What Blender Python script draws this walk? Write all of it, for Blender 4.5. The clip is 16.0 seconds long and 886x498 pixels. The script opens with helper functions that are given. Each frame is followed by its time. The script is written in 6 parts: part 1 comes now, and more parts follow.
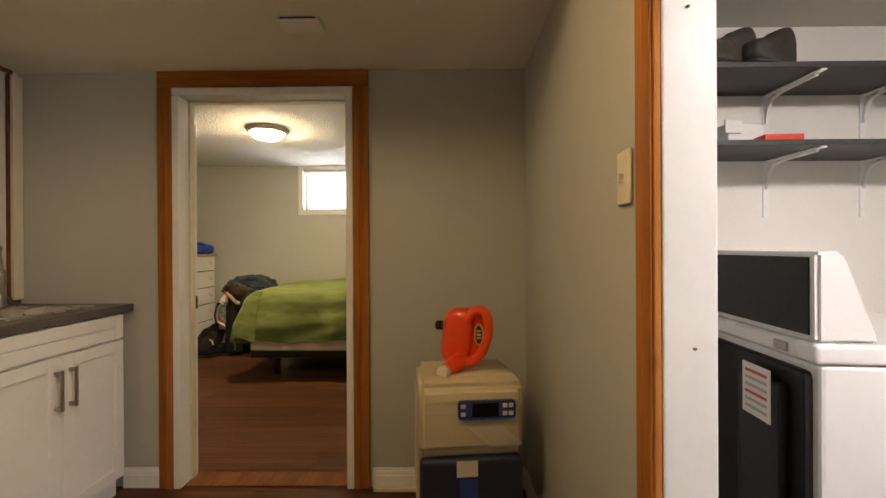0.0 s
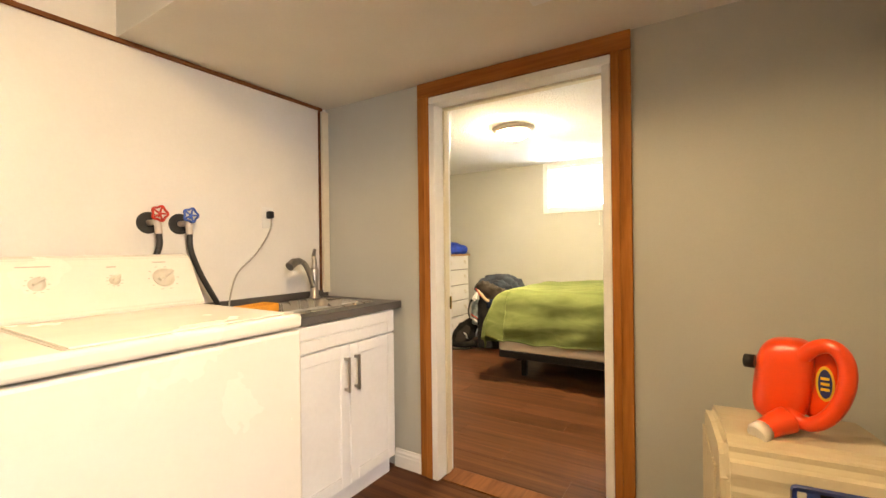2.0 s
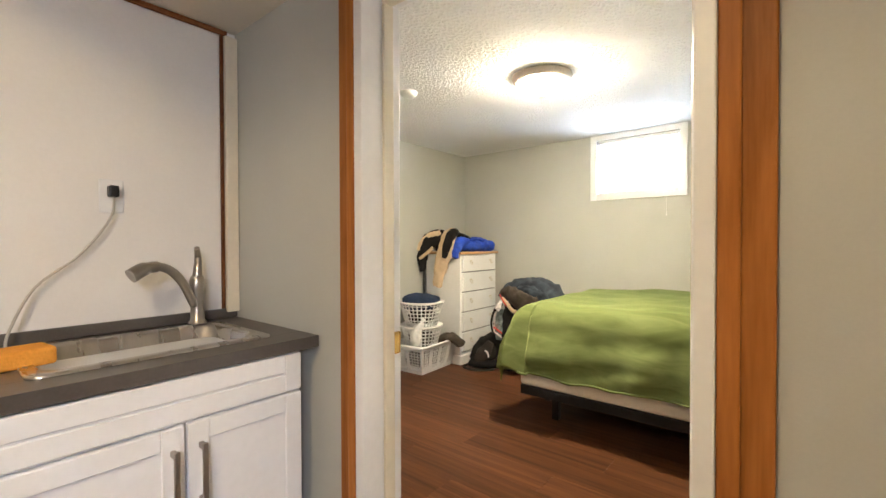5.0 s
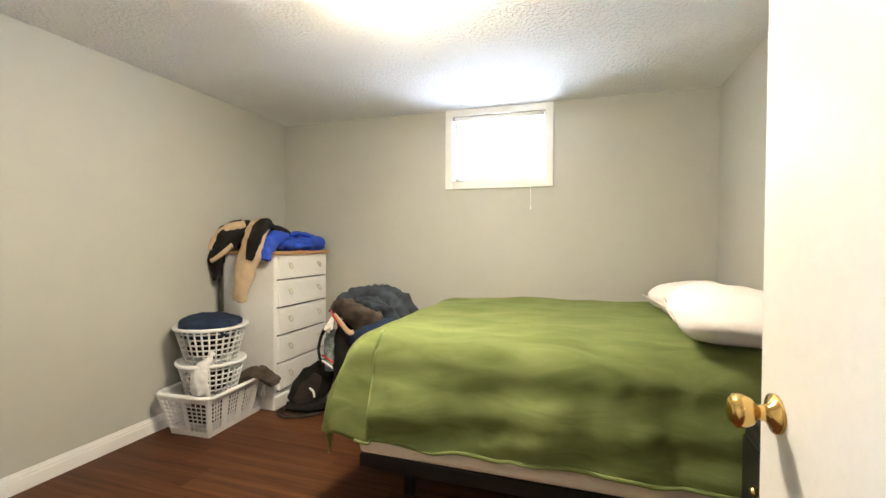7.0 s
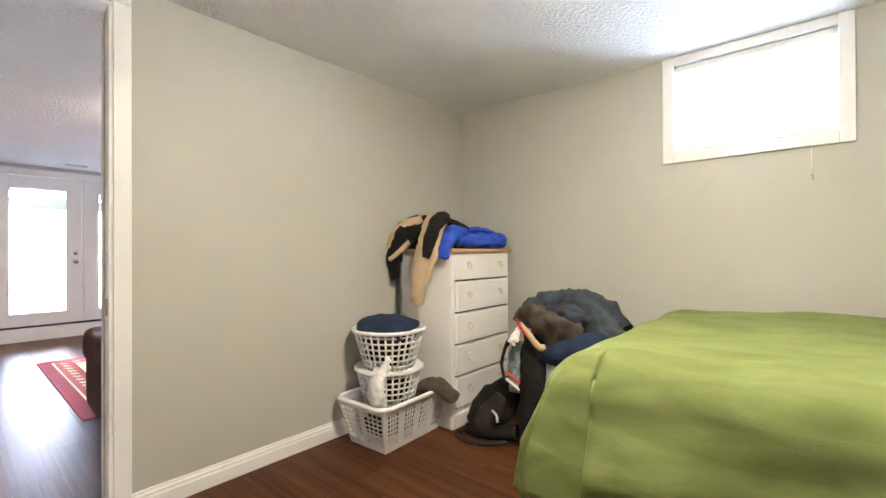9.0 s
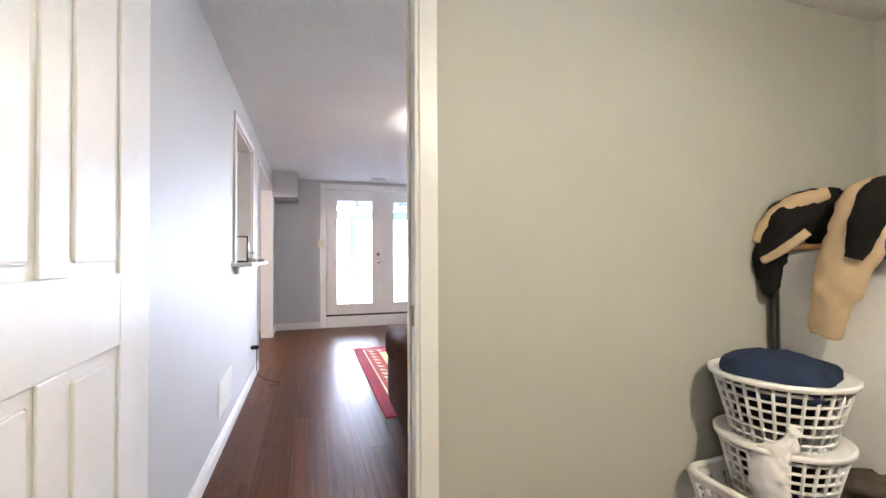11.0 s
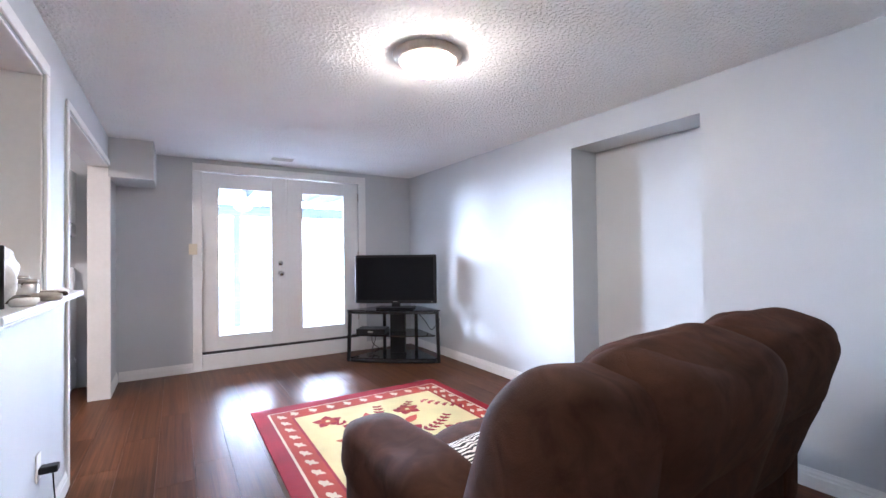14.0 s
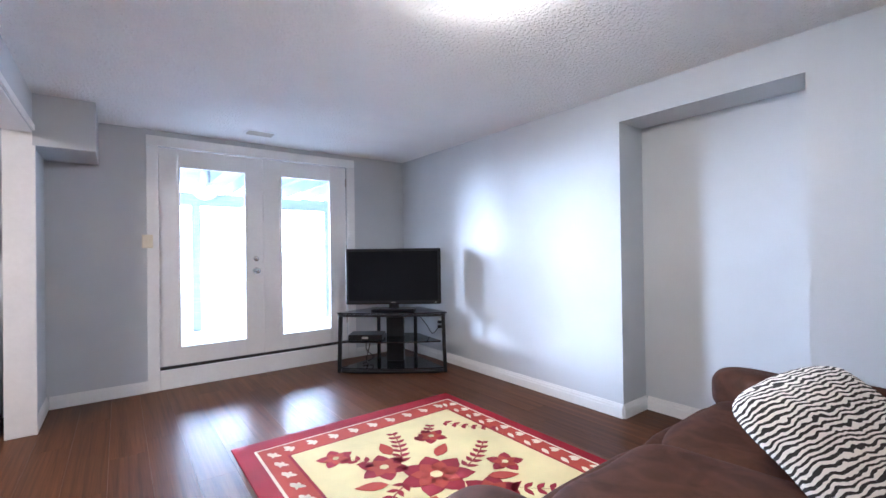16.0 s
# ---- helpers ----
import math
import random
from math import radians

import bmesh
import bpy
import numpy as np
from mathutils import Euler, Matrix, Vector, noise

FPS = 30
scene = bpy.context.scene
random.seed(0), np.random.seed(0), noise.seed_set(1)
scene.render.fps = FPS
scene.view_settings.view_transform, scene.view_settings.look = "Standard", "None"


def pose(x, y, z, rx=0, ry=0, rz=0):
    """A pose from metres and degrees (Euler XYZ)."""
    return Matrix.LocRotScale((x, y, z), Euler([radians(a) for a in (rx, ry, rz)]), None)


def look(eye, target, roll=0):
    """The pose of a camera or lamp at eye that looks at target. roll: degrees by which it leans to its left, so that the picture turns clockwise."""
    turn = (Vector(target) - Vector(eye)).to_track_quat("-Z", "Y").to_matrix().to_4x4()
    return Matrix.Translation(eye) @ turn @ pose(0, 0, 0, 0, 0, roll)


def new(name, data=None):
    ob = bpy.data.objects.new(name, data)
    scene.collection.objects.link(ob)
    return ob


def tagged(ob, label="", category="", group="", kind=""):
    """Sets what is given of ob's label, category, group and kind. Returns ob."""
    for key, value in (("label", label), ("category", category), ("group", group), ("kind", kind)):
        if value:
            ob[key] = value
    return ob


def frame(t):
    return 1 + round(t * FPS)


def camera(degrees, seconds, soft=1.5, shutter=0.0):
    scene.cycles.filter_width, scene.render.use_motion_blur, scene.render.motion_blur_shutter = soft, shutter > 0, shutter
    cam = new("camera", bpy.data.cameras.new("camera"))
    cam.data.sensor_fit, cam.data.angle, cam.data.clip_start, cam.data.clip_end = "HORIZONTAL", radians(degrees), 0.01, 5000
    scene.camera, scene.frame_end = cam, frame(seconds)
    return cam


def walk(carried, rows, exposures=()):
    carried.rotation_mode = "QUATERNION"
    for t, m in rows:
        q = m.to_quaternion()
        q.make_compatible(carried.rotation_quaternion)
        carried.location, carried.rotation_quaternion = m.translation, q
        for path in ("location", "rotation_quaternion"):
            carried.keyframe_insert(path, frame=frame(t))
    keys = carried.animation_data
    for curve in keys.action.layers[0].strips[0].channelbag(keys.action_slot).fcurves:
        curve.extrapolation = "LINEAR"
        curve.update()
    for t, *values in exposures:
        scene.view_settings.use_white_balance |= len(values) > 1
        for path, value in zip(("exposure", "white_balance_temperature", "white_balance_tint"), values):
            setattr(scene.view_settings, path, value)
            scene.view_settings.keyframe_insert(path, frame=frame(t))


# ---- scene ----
cam = camera(92.1, 16.0)
PATH = [
    (0, (0.17, 0.153, 1.22), (0.147, 2.153, 1.217), -0.3),
    (0.5, (0.078, 0.25, 1.236), (-0.251, 2.223, 1.234), -0.5),
    (1, (0.04, 0.33, 1.252), (-0.564, 2.236, 1.241), -0.6),
    (1.5, (0.042, 0.384, 1.242), (-0.817, 2.19, 1.239), -0.7),
    (2, (0.049, 0.417, 1.235), (-1.021, 2.106, 1.234), -0.7),
    (2.5, (0.055, 0.461, 1.217), (-1.184, 2.031, 1.211), -0.7),
    (3, (0.062, 0.573, 1.212), (-1.297, 2.041, 1.202), -0.7),
    (3.2, (0.069, 0.659, 1.212), (-1.334, 2.084, 1.203), -0.8),
    (5.3, (-0.291, 1.647, 1.271), (-1.48, 3.254, 1.231), 0.1),
    (5.5, (-0.343, 1.757, 1.282), (-1.459, 3.416, 1.235), 0.1),
    (6, (-0.47, 1.995, 1.288), (-1.388, 3.77, 1.237), 0.3),
    (6.5, (-0.625, 2.2, 1.253), (-1.337, 4.068, 1.219), 0.4),
    (7, (-0.728, 2.391, 1.241), (-1.34, 4.295, 1.208), 0.4),
    (7.5, (-0.844, 2.574, 1.228), (-1.425, 4.487, 1.201), 0.3),
    (8, (-0.996, 2.695, 1.219), (-1.673, 4.576, 1.191), 0.1),
    (8.5, (-1.075, 2.793, 1.18), (-2.076, 4.525, 1.172), -0.3),
    (9, (-1.101, 2.859, 1.143), (-2.406, 4.374, 1.155), -0.3),
    (9.5, (-1.15, 2.895, 1.132), (-2.706, 4.152, 1.143), -0.7),
    (10, (-1.301, 2.908, 1.14), (-3.053, 3.873, 1.133), -0.5),
    (10.2, (-1.389, 2.911, 1.118), (-3.194, 3.772, 1.128), -0.4),
    (12.3, (-2.913, 3.041, 1.124), (-4.852, 3.533, 1.137), -0.5),
    (12.5, (-3.017, 3.029, 1.115), (-4.942, 3.569, 1.136), -0.5),
    (13, (-3.206, 3.047, 1.142), (-5.066, 3.782, 1.171), -0.6),
    (13.5, (-3.372, 3.008, 1.203), (-5.143, 3.937, 1.23), -0.7),
    (14, (-3.521, 2.97, 1.223), (-5.216, 4.03, 1.252), -0.7),
    (14.5, (-3.676, 2.92, 1.24), (-5.322, 4.055, 1.268), -0.8),
    (15, (-3.849, 2.937, 1.237), (-5.467, 4.113, 1.257), -0.8),
    (15.5, (-4.05, 2.919, 1.211), (-5.644, 4.126, 1.223), -0.8),
    (16, (-4.305, 2.928, 1.195), (-5.899, 4.137, 1.207), -0.8),
]
walk(cam, [(t, look(eye, target, roll)) for t, eye, target, roll in PATH],
     exposures=[(0.0, 0.2, 7500, 11), (0.5, 0.95, 8000, 13), (1.0, 1.45, 7800, 13), (1.5, 1.55, 7500, 12), (3.2, 1.65, 7000, 11), (5.3, 1.25, 5850, 10), (7.5, 1.15, 5800, 11), (10.0, 1.2, 5600, 12), (12.3, 0.95, 5700, 12), (14.0, 1.05, 5250, 12), (16.0, 0.95, 5050, 10)])

# ---- light ----
world = bpy.data.worlds.new("world")
scene.world = world
world.use_nodes = True
_wn = world.node_tree.nodes
_sky = _wn.new("ShaderNodeTexSky")
_sky.sky_type = "NISHITA"
_sky.sun_disc = False
_sky.sun_elevation, _sky.sun_rotation = radians(4), radians(232)
_wn["Background"].inputs[1].default_value = 0.12
world.node_tree.links.new(_sky.outputs[0], _wn["Background"].inputs[0])
# low hazy daylight that comes level through the french doors
_sun = bpy.data.lights.new("sun", "SUN")
_sun.energy, _sun.angle, _sun.color = 4.0, radians(13), (0.86, 0.92, 1.0)
_sun_ob = new("sun", _sun)
_sun_ob.matrix_basis = Matrix.Translation((-14, 0, 2)) @ Vector((0.788, 0.616, -0.03)).to_track_quat("-Z", "Y").to_matrix().to_4x4()
LAMP_LAUNDRY, LAMP_BED, LAMP_LIVING, LAMP_KITCHEN, LAMP_UTILITY = 62.0, 160.0, 98.0, 230.0, 200.0
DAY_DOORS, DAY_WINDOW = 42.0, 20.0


# ---- materials ----
def nodes_of(name):
    m = bpy.data.materials.new(name)
    m.use_nodes = True
    nt = m.node_tree
    return m, nt, nt.nodes["Principled BSDF"]


def coords(nt, kind, scale):
    if kind == "world":
        src = nt.nodes.new("ShaderNodeNewGeometry").outputs["Position"]
    else:
        src = nt.nodes.new("ShaderNodeTexCoord").outputs["Object"]
    mp = nt.nodes.new("ShaderNodeMapping")
    mp.inputs["Scale"].default_value = scale
    nt.links.new(src, mp.inputs["Vector"])
    return mp


def noise_tex(nt, vec, scale, detail=4, rough=0.55):
    n = nt.nodes.new("ShaderNodeTexNoise")
    n.inputs["Scale"].default_value, n.inputs["Detail"].default_value, n.inputs["Roughness"].default_value = scale, detail, rough
    nt.links.new(vec.outputs[0], n.inputs["Vector"])
    return n


def ramp(nt, fac, stops):
    r = nt.nodes.new("ShaderNodeValToRGB")
    while len(r.color_ramp.elements) < len(stops):
        r.color_ramp.elements.new(0.5)
    for e, (p, c) in zip(r.color_ramp.elements, stops):
        e.position, e.color = p, (*c, 1)
    nt.links.new(fac, r.inputs[0])
    return r


def bump(nt, bsdf, fac, strength, dist):
    b = nt.nodes.new("ShaderNodeBump")
    b.inputs["Strength"].default_value, b.inputs["Distance"].default_value = strength, dist
    nt.links.new(fac, b.inputs["Height"])
    nt.links.new(b.outputs[0], bsdf.inputs["Normal"])


def mat(name, c, rough=0.5, metal=0.0, var=0.08, scale=3.0, fine=60.0, relief=0.15, dist=0.002, stretch=(1, 1, 1), kind="world", sheen=0.0):
    """A surface with broad stains, fine grain and relief."""
    m, nt, b = nodes_of(name)
    vec = coords(nt, kind, stretch)
    n1, n2 = noise_tex(nt, vec, scale), noise_tex(nt, vec, fine, 3)
    mix = nt.nodes.new("ShaderNodeMath")
    mix.operation = "MULTIPLY_ADD"
    mix.inputs[1].default_value = 0.35
    nt.links.new(n2.outputs["Fac"], mix.inputs[0])
    half = nt.nodes.new("ShaderNodeMath")
    half.operation = "MULTIPLY"
    half.inputs[1].default_value = 0.65
    nt.links.new(n1.outputs["Fac"], half.inputs[0])
    nt.links.new(half.outputs[0], mix.inputs[2])
    lo, hi = [x * (1 - var) for x in c], [min(1, x * (1 + var)) for x in c]
    r = ramp(nt, mix.outputs[0], [(0.35, lo), (0.65, hi)])
    nt.links.new(r.outputs[0], b.inputs["Base Color"])
    rr = nt.nodes.new("ShaderNodeMapRange")
    rr.inputs[3].default_value, rr.inputs[4].default_value = max(0.02, rough - 0.08), min(1, rough + 0.08)
    nt.links.new(n1.outputs["Fac"], rr.inputs[0])
    nt.links.new(rr.outputs[0], b.inputs["Roughness"])
    b.inputs["Metallic"].default_value = metal
    if rough > 0.8:
        b.inputs["Specular IOR Level"].default_value = 0.15
    if sheen:
        b.inputs["Sheen Weight"].default_value = sheen
        b.inputs["Sheen Roughness"].default_value = 0.4
    if relief:
        bump(nt, b, n2.outputs["Fac"], relief, dist)
    return m


def wood(name, dark, light, stretch, rough=0.4, vary=True, knots=False, relief=0.12):
    m, nt, b = nodes_of(name)
    vec = coords(nt, "world", stretch)
    if vary:
        info = nt.nodes.new("ShaderNodeObjectInfo")
        mul = nt.nodes.new("ShaderNodeVectorMath")
        mul.operation = "MULTIPLY_ADD"
        mul.inputs[1].default_value = (1, 1, 1)
        scl = nt.nodes.new("ShaderNodeMath")
        scl.operation = "MULTIPLY"
        scl.inputs[1].default_value = 37.0
        nt.links.new(info.outputs["Random"], scl.inputs[0])
        nt.links.new(vec.outputs[0], mul.inputs[0])
        nt.links.new(scl.outputs[0], mul.inputs[2])
        vec = mul
    n1 = noise_tex(nt, vec, 1.0, 6, 0.6)
    n1.inputs["Distortion"].default_value = 0.6
    n2 = noise_tex(nt, vec, 6.0, 3)
    add = nt.nodes.new("ShaderNodeMath")
    add.operation = "MULTIPLY_ADD"
    add.inputs[1].default_value = 0.3
    nt.links.new(n2.outputs["Fac"], add.inputs[0])
    sub = nt.nodes.new("ShaderNodeMath")
    sub.operation = "MULTIPLY"
    sub.inputs[1].default_value = 0.7
    nt.links.new(n1.outputs["Fac"], sub.inputs[0])
    nt.links.new(sub.outputs[0], add.inputs[2])
    mid = [(a + c) / 2 for a, c in zip(dark, light)]
    r = ramp(nt, add.outputs[0], [(0.3, dark), (0.5, mid), (0.7, light)])
    col = r.outputs[0]
    if vary:
        hsv = nt.nodes.new("ShaderNodeHueSaturation")
        mr = nt.nodes.new("ShaderNodeMapRange")
        mr.inputs[3].default_value, mr.inputs[4].default_value = 0.78, 1.22
        nt.links.new(info.outputs["Random"], mr.inputs[0])
        nt.links.new(mr.outputs[0], hsv.inputs["Value"])
        nt.links.new(col, hsv.inputs["Color"])
        col = hsv.outputs[0]
    if knots:
        v = nt.nodes.new("ShaderNodeTexVoronoi")
        v.inputs["Scale"].default_value = 2.2
        kv = coords(nt, "world", (0.7, 0.7, 1.0))
        nt.links.new(kv.outputs[0], v.inputs["Vector"])
        kr = ramp(nt, v.outputs["Distance"], [(0.03, (0.22, 0.13, 0.08)), (0.09, (1, 1, 1))])
        mx = nt.nodes.new("ShaderNodeMixRGB")
        mx.blend_type = "MULTIPLY"
        mx.inputs[0].default_value = 0.8
        nt.links.new(col, mx.inputs[1])
        nt.links.new(kr.outputs[0], mx.inputs[2])
        col = mx.outputs[0]
    nt.links.new(col, b.inputs["Base Color"])
    b.inputs["Roughness"].default_value = rough
    b.inputs["Specular IOR Level"].default_value = 0.06
    if relief:
        bump(nt, b, add.outputs[0], relief, 0.001)
    return m


def popcorn(name, c):
    m, nt, b = nodes_of(name)
    vec = coords(nt, "world", (1, 1, 1))
    n1 = noise_tex(nt, vec, 55, 3, 0.5)
    n2 = noise_tex(nt, vec, 2, 2)
    r = ramp(nt, n2.outputs["Fac"], [(0.3, [x * 0.96 for x in c]), (0.7, c)])
    nt.links.new(r.outputs[0], b.inputs["Base Color"])
    b.inputs["Roughness"].default_value = 0.9
    rr = ramp(nt, n1.outputs["Fac"], [(0.45, (0, 0, 0)), (0.62, (1, 1, 1))])
    bump(nt, b, rr.outputs[0], 0.75, 0.009)
    return m


def glow(name, c, strength):
    m = bpy.data.materials.new(name)
    m.use_nodes = True
    nt = m.node_tree
    b = nt.nodes["Principled BSDF"]
    b.inputs["Base Color"].default_value = (0.8, 0.8, 0.8, 1)
    b.inputs["Emission Color"].default_value = (*c, 1)
    b.inputs["Emission Strength"].default_value = strength
    return m


def zebra(name):
    m, nt, b = nodes_of(name)
    vec = coords(nt, "object", (1, 1, 1))
    w = nt.nodes.new("ShaderNodeTexWave")
    w.inputs["Scale"].default_value, w.inputs["Distortion"].default_value = 19.0, 9.0
    w.inputs["Detail"].default_value, w.inputs["Detail Scale"].default_value = 2.0, 0.9
    nt.links.new(vec.outputs[0], w.inputs["Vector"])
    r = ramp(nt, w.outputs["Fac"], [(0.44, (0.02, 0.018, 0.018)), (0.52, (0.75, 0.71, 0.66))])
    nt.links.new(r.outputs[0], b.inputs["Base Color"])
    b.inputs["Roughness"].default_value = 0.9
    n = noise_tex(nt, vec, 300, 2)
    bump(nt, b, n.outputs["Fac"], 0.3, 0.002)
    return m


def plush(name, c, alt, sheen=0.5, streak_scale=(1, 1, 1)):
    m, nt, b = nodes_of(name)
    vec = coords(nt, "world", streak_scale)
    n1, n2 = noise_tex(nt, vec, 9, 5), noise_tex(nt, coords(nt, "world", (1, 1, 1)), 260, 2)
    n1.inputs["Distortion"].default_value = 1.2
    r = ramp(nt, n1.outputs["Fac"], [(0.3, c), (0.75, alt)])
    nt.links.new(r.outputs[0], b.inputs["Base Color"])
    b.inputs["Roughness"].default_value = 0.85
    b.inputs["Specular IOR Level"].default_value = 0.15
    b.inputs["Sheen Weight"].default_value = sheen
    b.inputs["Sheen Roughness"].default_value = 0.35
    b.inputs["Sheen Tint"].default_value = (*[min(1, x * 2.4) for x in alt], 1)
    bump(nt, b, n2.outputs["Fac"], 0.35, 0.003)
    return m


GREY = mat("grey wall paint", (0.47, 0.47, 0.43), 0.55, var=0.03, fine=180, relief=0.12)
COOL = mat("pale grey wall paint", (0.55, 0.57, 0.59), 0.5, var=0.03, fine=180, relief=0.12)
PANEL = mat("white wall panel", (0.78, 0.76, 0.72), 0.35, var=0.03, fine=90, relief=0.05)
WHITE = mat("white gloss paint", (0.80, 0.80, 0.79), 0.35, var=0.04, fine=40, relief=0.08)
CREAM = mat("cream paint", (0.72, 0.66, 0.52), 0.4, var=0.05)
CEIL = popcorn("textured ceiling", (0.86, 0.855, 0.84))
FLATCEIL = mat("smooth ceiling paint", (0.72, 0.69, 0.62), 0.8, var=0.03, fine=90)
PLANK = wood("laminate plank", (0.033, 0.0135, 0.008), (0.138, 0.056, 0.025), (0.7, 26, 1), 0.30, relief=0.0)
SUB = mat("dark joint", (0.03, 0.015, 0.01), 0.8)
OAK = wood("stained pine upright", (0.20, 0.065, 0.015), (0.52, 0.20, 0.05), (14, 14, 0.9), 0.38, knots=True)
OAKX = wood("stained pine head", (0.20, 0.065, 0.015), (0.50, 0.19, 0.05), (0.9, 14, 14), 0.38)
PINE = wood("pale pine edge", (0.35, 0.2, 0.09), (0.6, 0.38, 0.2), (12, 0.9, 12), 0.4)
RAWW = wood("dark wood strip", (0.07, 0.025, 0.012), (0.2, 0.08, 0.03), (10, 0.9, 10), 0.6)
APPL = mat("enamel appliance", (0.80, 0.77, 0.68), 0.25, var=0.02, relief=0.03)
APPLW = mat("white appliance", (0.80, 0.80, 0.80), 0.25, var=0.02, relief=0.03)
KNOBW = mat("appliance knob", (0.66, 0.62, 0.52), 0.35, var=0.05)
PRINT = mat("grey print", (0.45, 0.42, 0.36), 0.5, var=0.1)
STEEL = mat("brushed steel", (0.55, 0.53, 0.50), 0.28, 1.0, var=0.06, stretch=(1, 6, 1))
NICKEL = mat("brushed nickel", (0.38, 0.35, 0.31), 0.3, 1.0, var=0.06)
CHROME = mat("chrome", (0.7, 0.7, 0.7), 0.12, 1.0, var=0.04)
BRASS = mat("polished brass", (0.75, 0.52, 0.18), 0.18, 1.0, var=0.08)
BRONZE = mat("lamp rim metal", (0.58, 0.50, 0.43), 0.45, 0.3, var=0.1)
COUNTER = mat("grey laminate counter", (0.085, 0.075, 0.066), 0.35, var=0.2, fine=120)
BLACK = mat("black plastic", (0.012, 0.012, 0.013), 0.35, var=0.2)
DBACK = mat("black sheet metal", (0.02, 0.02, 0.021), 0.4, var=0.3)
SCREEN = mat("dark screen", (0.006, 0.006, 0.008), 0.12, var=0.1, relief=0)
DBACK.node_tree.nodes["Principled BSDF"].inputs["Specular IOR Level"].default_value = 0.15
SCREEN.node_tree.nodes["Principled BSDF"].inputs["Specular IOR Level"].default_value = 0.15
BLACK.node_tree.nodes["Principled BSDF"].inputs["Specular IOR Level"].default_value = 0.25
SMOKED = mat("black tinted glass", (0.01, 0.012, 0.016), 0.06, var=0.1, relief=0)
RUBBER = mat("black rubber", (0.02, 0.018, 0.016), 0.55, var=0.2)
REDP = mat("red valve paint", (0.5, 0.03, 0.015), 0.4, var=0.15)
BLUEP = mat("blue valve paint", (0.03, 0.09, 0.4), 0.4, var=0.15)
ORANGE = mat("orange plastic", (0.85, 0.07, 0.015), 0.3, var=0.04, relief=0.02)
CLEARW = mat("milky plastic", (0.75, 0.7, 0.62), 0.25, var=0.05)
YELLOWP = mat("yellow print", (0.8, 0.55, 0.06), 0.4, var=0.05)
NAVYP = mat("dark blue print", (0.02, 0.03, 0.16), 0.35, var=0.1)
PANELB = mat("blue control panel", (0.03, 0.06, 0.25), 0.25, var=0.1)
BEIGE = mat("beige plastic", (0.58, 0.50, 0.34), 0.4, var=0.04, fine=120, relief=0.05)
NAVY = mat("navy plastic", (0.015, 0.02, 0.05), 0.4, var=0.15)
SPONGE = mat("orange sponge", (0.75, 0.33, 0.05), 0.9, var=0.15, fine=140, relief=0.6, dist=0.004)
# stretched dark streaks in the green paint the shade of its folds
GREEN = plush("green plush blanket with fold shade", (0.105, 0.135, 0.04), (0.185, 0.22, 0.08), 0.4, (0.35, 0.9, 1.3))
LINEN = mat("white cotton", (0.80, 0.77, 0.76), 0.85, var=0.04, fine=220, relief=0.25)
TICK = mat("cream box spring cloth", (0.68, 0.62, 0.52), 0.85, var=0.06, fine=160, relief=0.3)
SUEDE = plush("brown suede", (0.029, 0.011, 0.0065), (0.07, 0.027, 0.015), 0.05)
ZEBRA = zebra("zebra print plush")
PLASW = mat("white basket plastic", (0.78, 0.78, 0.78), 0.35, var=0.04, relief=0.04)
DENIM = mat("dark denim", (0.022, 0.034, 0.07), 0.9, var=0.35, scale=10, fine=250, relief=0.5)
DENIM2 = mat("washed denim", (0.046, 0.056, 0.072), 0.9, var=0.45, scale=9, fine=250, relief=0.5)
BLUEC = mat("bright blue cloth", (0.02, 0.07, 0.50), 0.7, var=0.25, scale=12, fine=200, relief=0.3)
BLKC = mat("black cloth", (0.014, 0.013, 0.013), 0.85, var=0.35, scale=10, fine=200, relief=0.4)
FLAPC = mat("charcoal webbing", (0.03, 0.026, 0.023), 0.85, var=0.3, scale=10, fine=220, relief=0.5)
TANC = mat("tan cloth", (0.55, 0.42, 0.27), 0.85, var=0.12, scale=10, fine=200, relief=0.4)
BROWNC = mat("brown grey cloth", (0.085, 0.07, 0.058), 0.85, var=0.4, scale=14, fine=200, relief=0.4)
CAMO = mat("grey patterned cloth", (0.22, 0.27, 0.27), 0.85, var=0.6, scale=22, fine=90, relief=0.3)
BAGW = mat("white plastic bag", (0.80, 0.80, 0.80), 0.3, var=0.05, scale=20, relief=0.5, dist=0.006, fine=30)
RUGR = mat("crimson rug pile", (0.26, 0.012, 0.022), 0.95, var=0.2, fine=350, relief=0.6, dist=0.004)
RUGB = mat("brick red rug pile", (0.36, 0.055, 0.035), 0.95, var=0.2, fine=350, relief=0.6, dist=0.004)
RUGY = mat("pale yellow rug pile", (0.70, 0.60, 0.31), 0.95, var=0.12, fine=350, relief=0.6, dist=0.004)
RUGI = mat("ivory rug pile", (0.72, 0.62, 0.46), 0.95, var=0.12, fine=350, relief=0.6, dist=0.004)
RUGM = mat("wine rug pile", (0.25, 0.02, 0.03), 0.95, var=0.3, fine=350, relief=0.6, dist=0.004)
# timber paler than its own tone, with the outdoor glare put into the colour
DECKW = mat("weathered blue grey timber paled by glare", (0.42, 0.47, 0.52), 0.8, var=0.2, stretch=(1, 1, 8))
SNOW = mat("pale ground", (0.75, 0.77, 0.80), 0.9, var=0.06)
SHELF = mat("dark shelf board", (0.035, 0.032, 0.032), 0.5, var=0.2)
SHOE = mat("dark worn leather", (0.035, 0.03, 0.024), 0.6, var=0.5, scale=20)
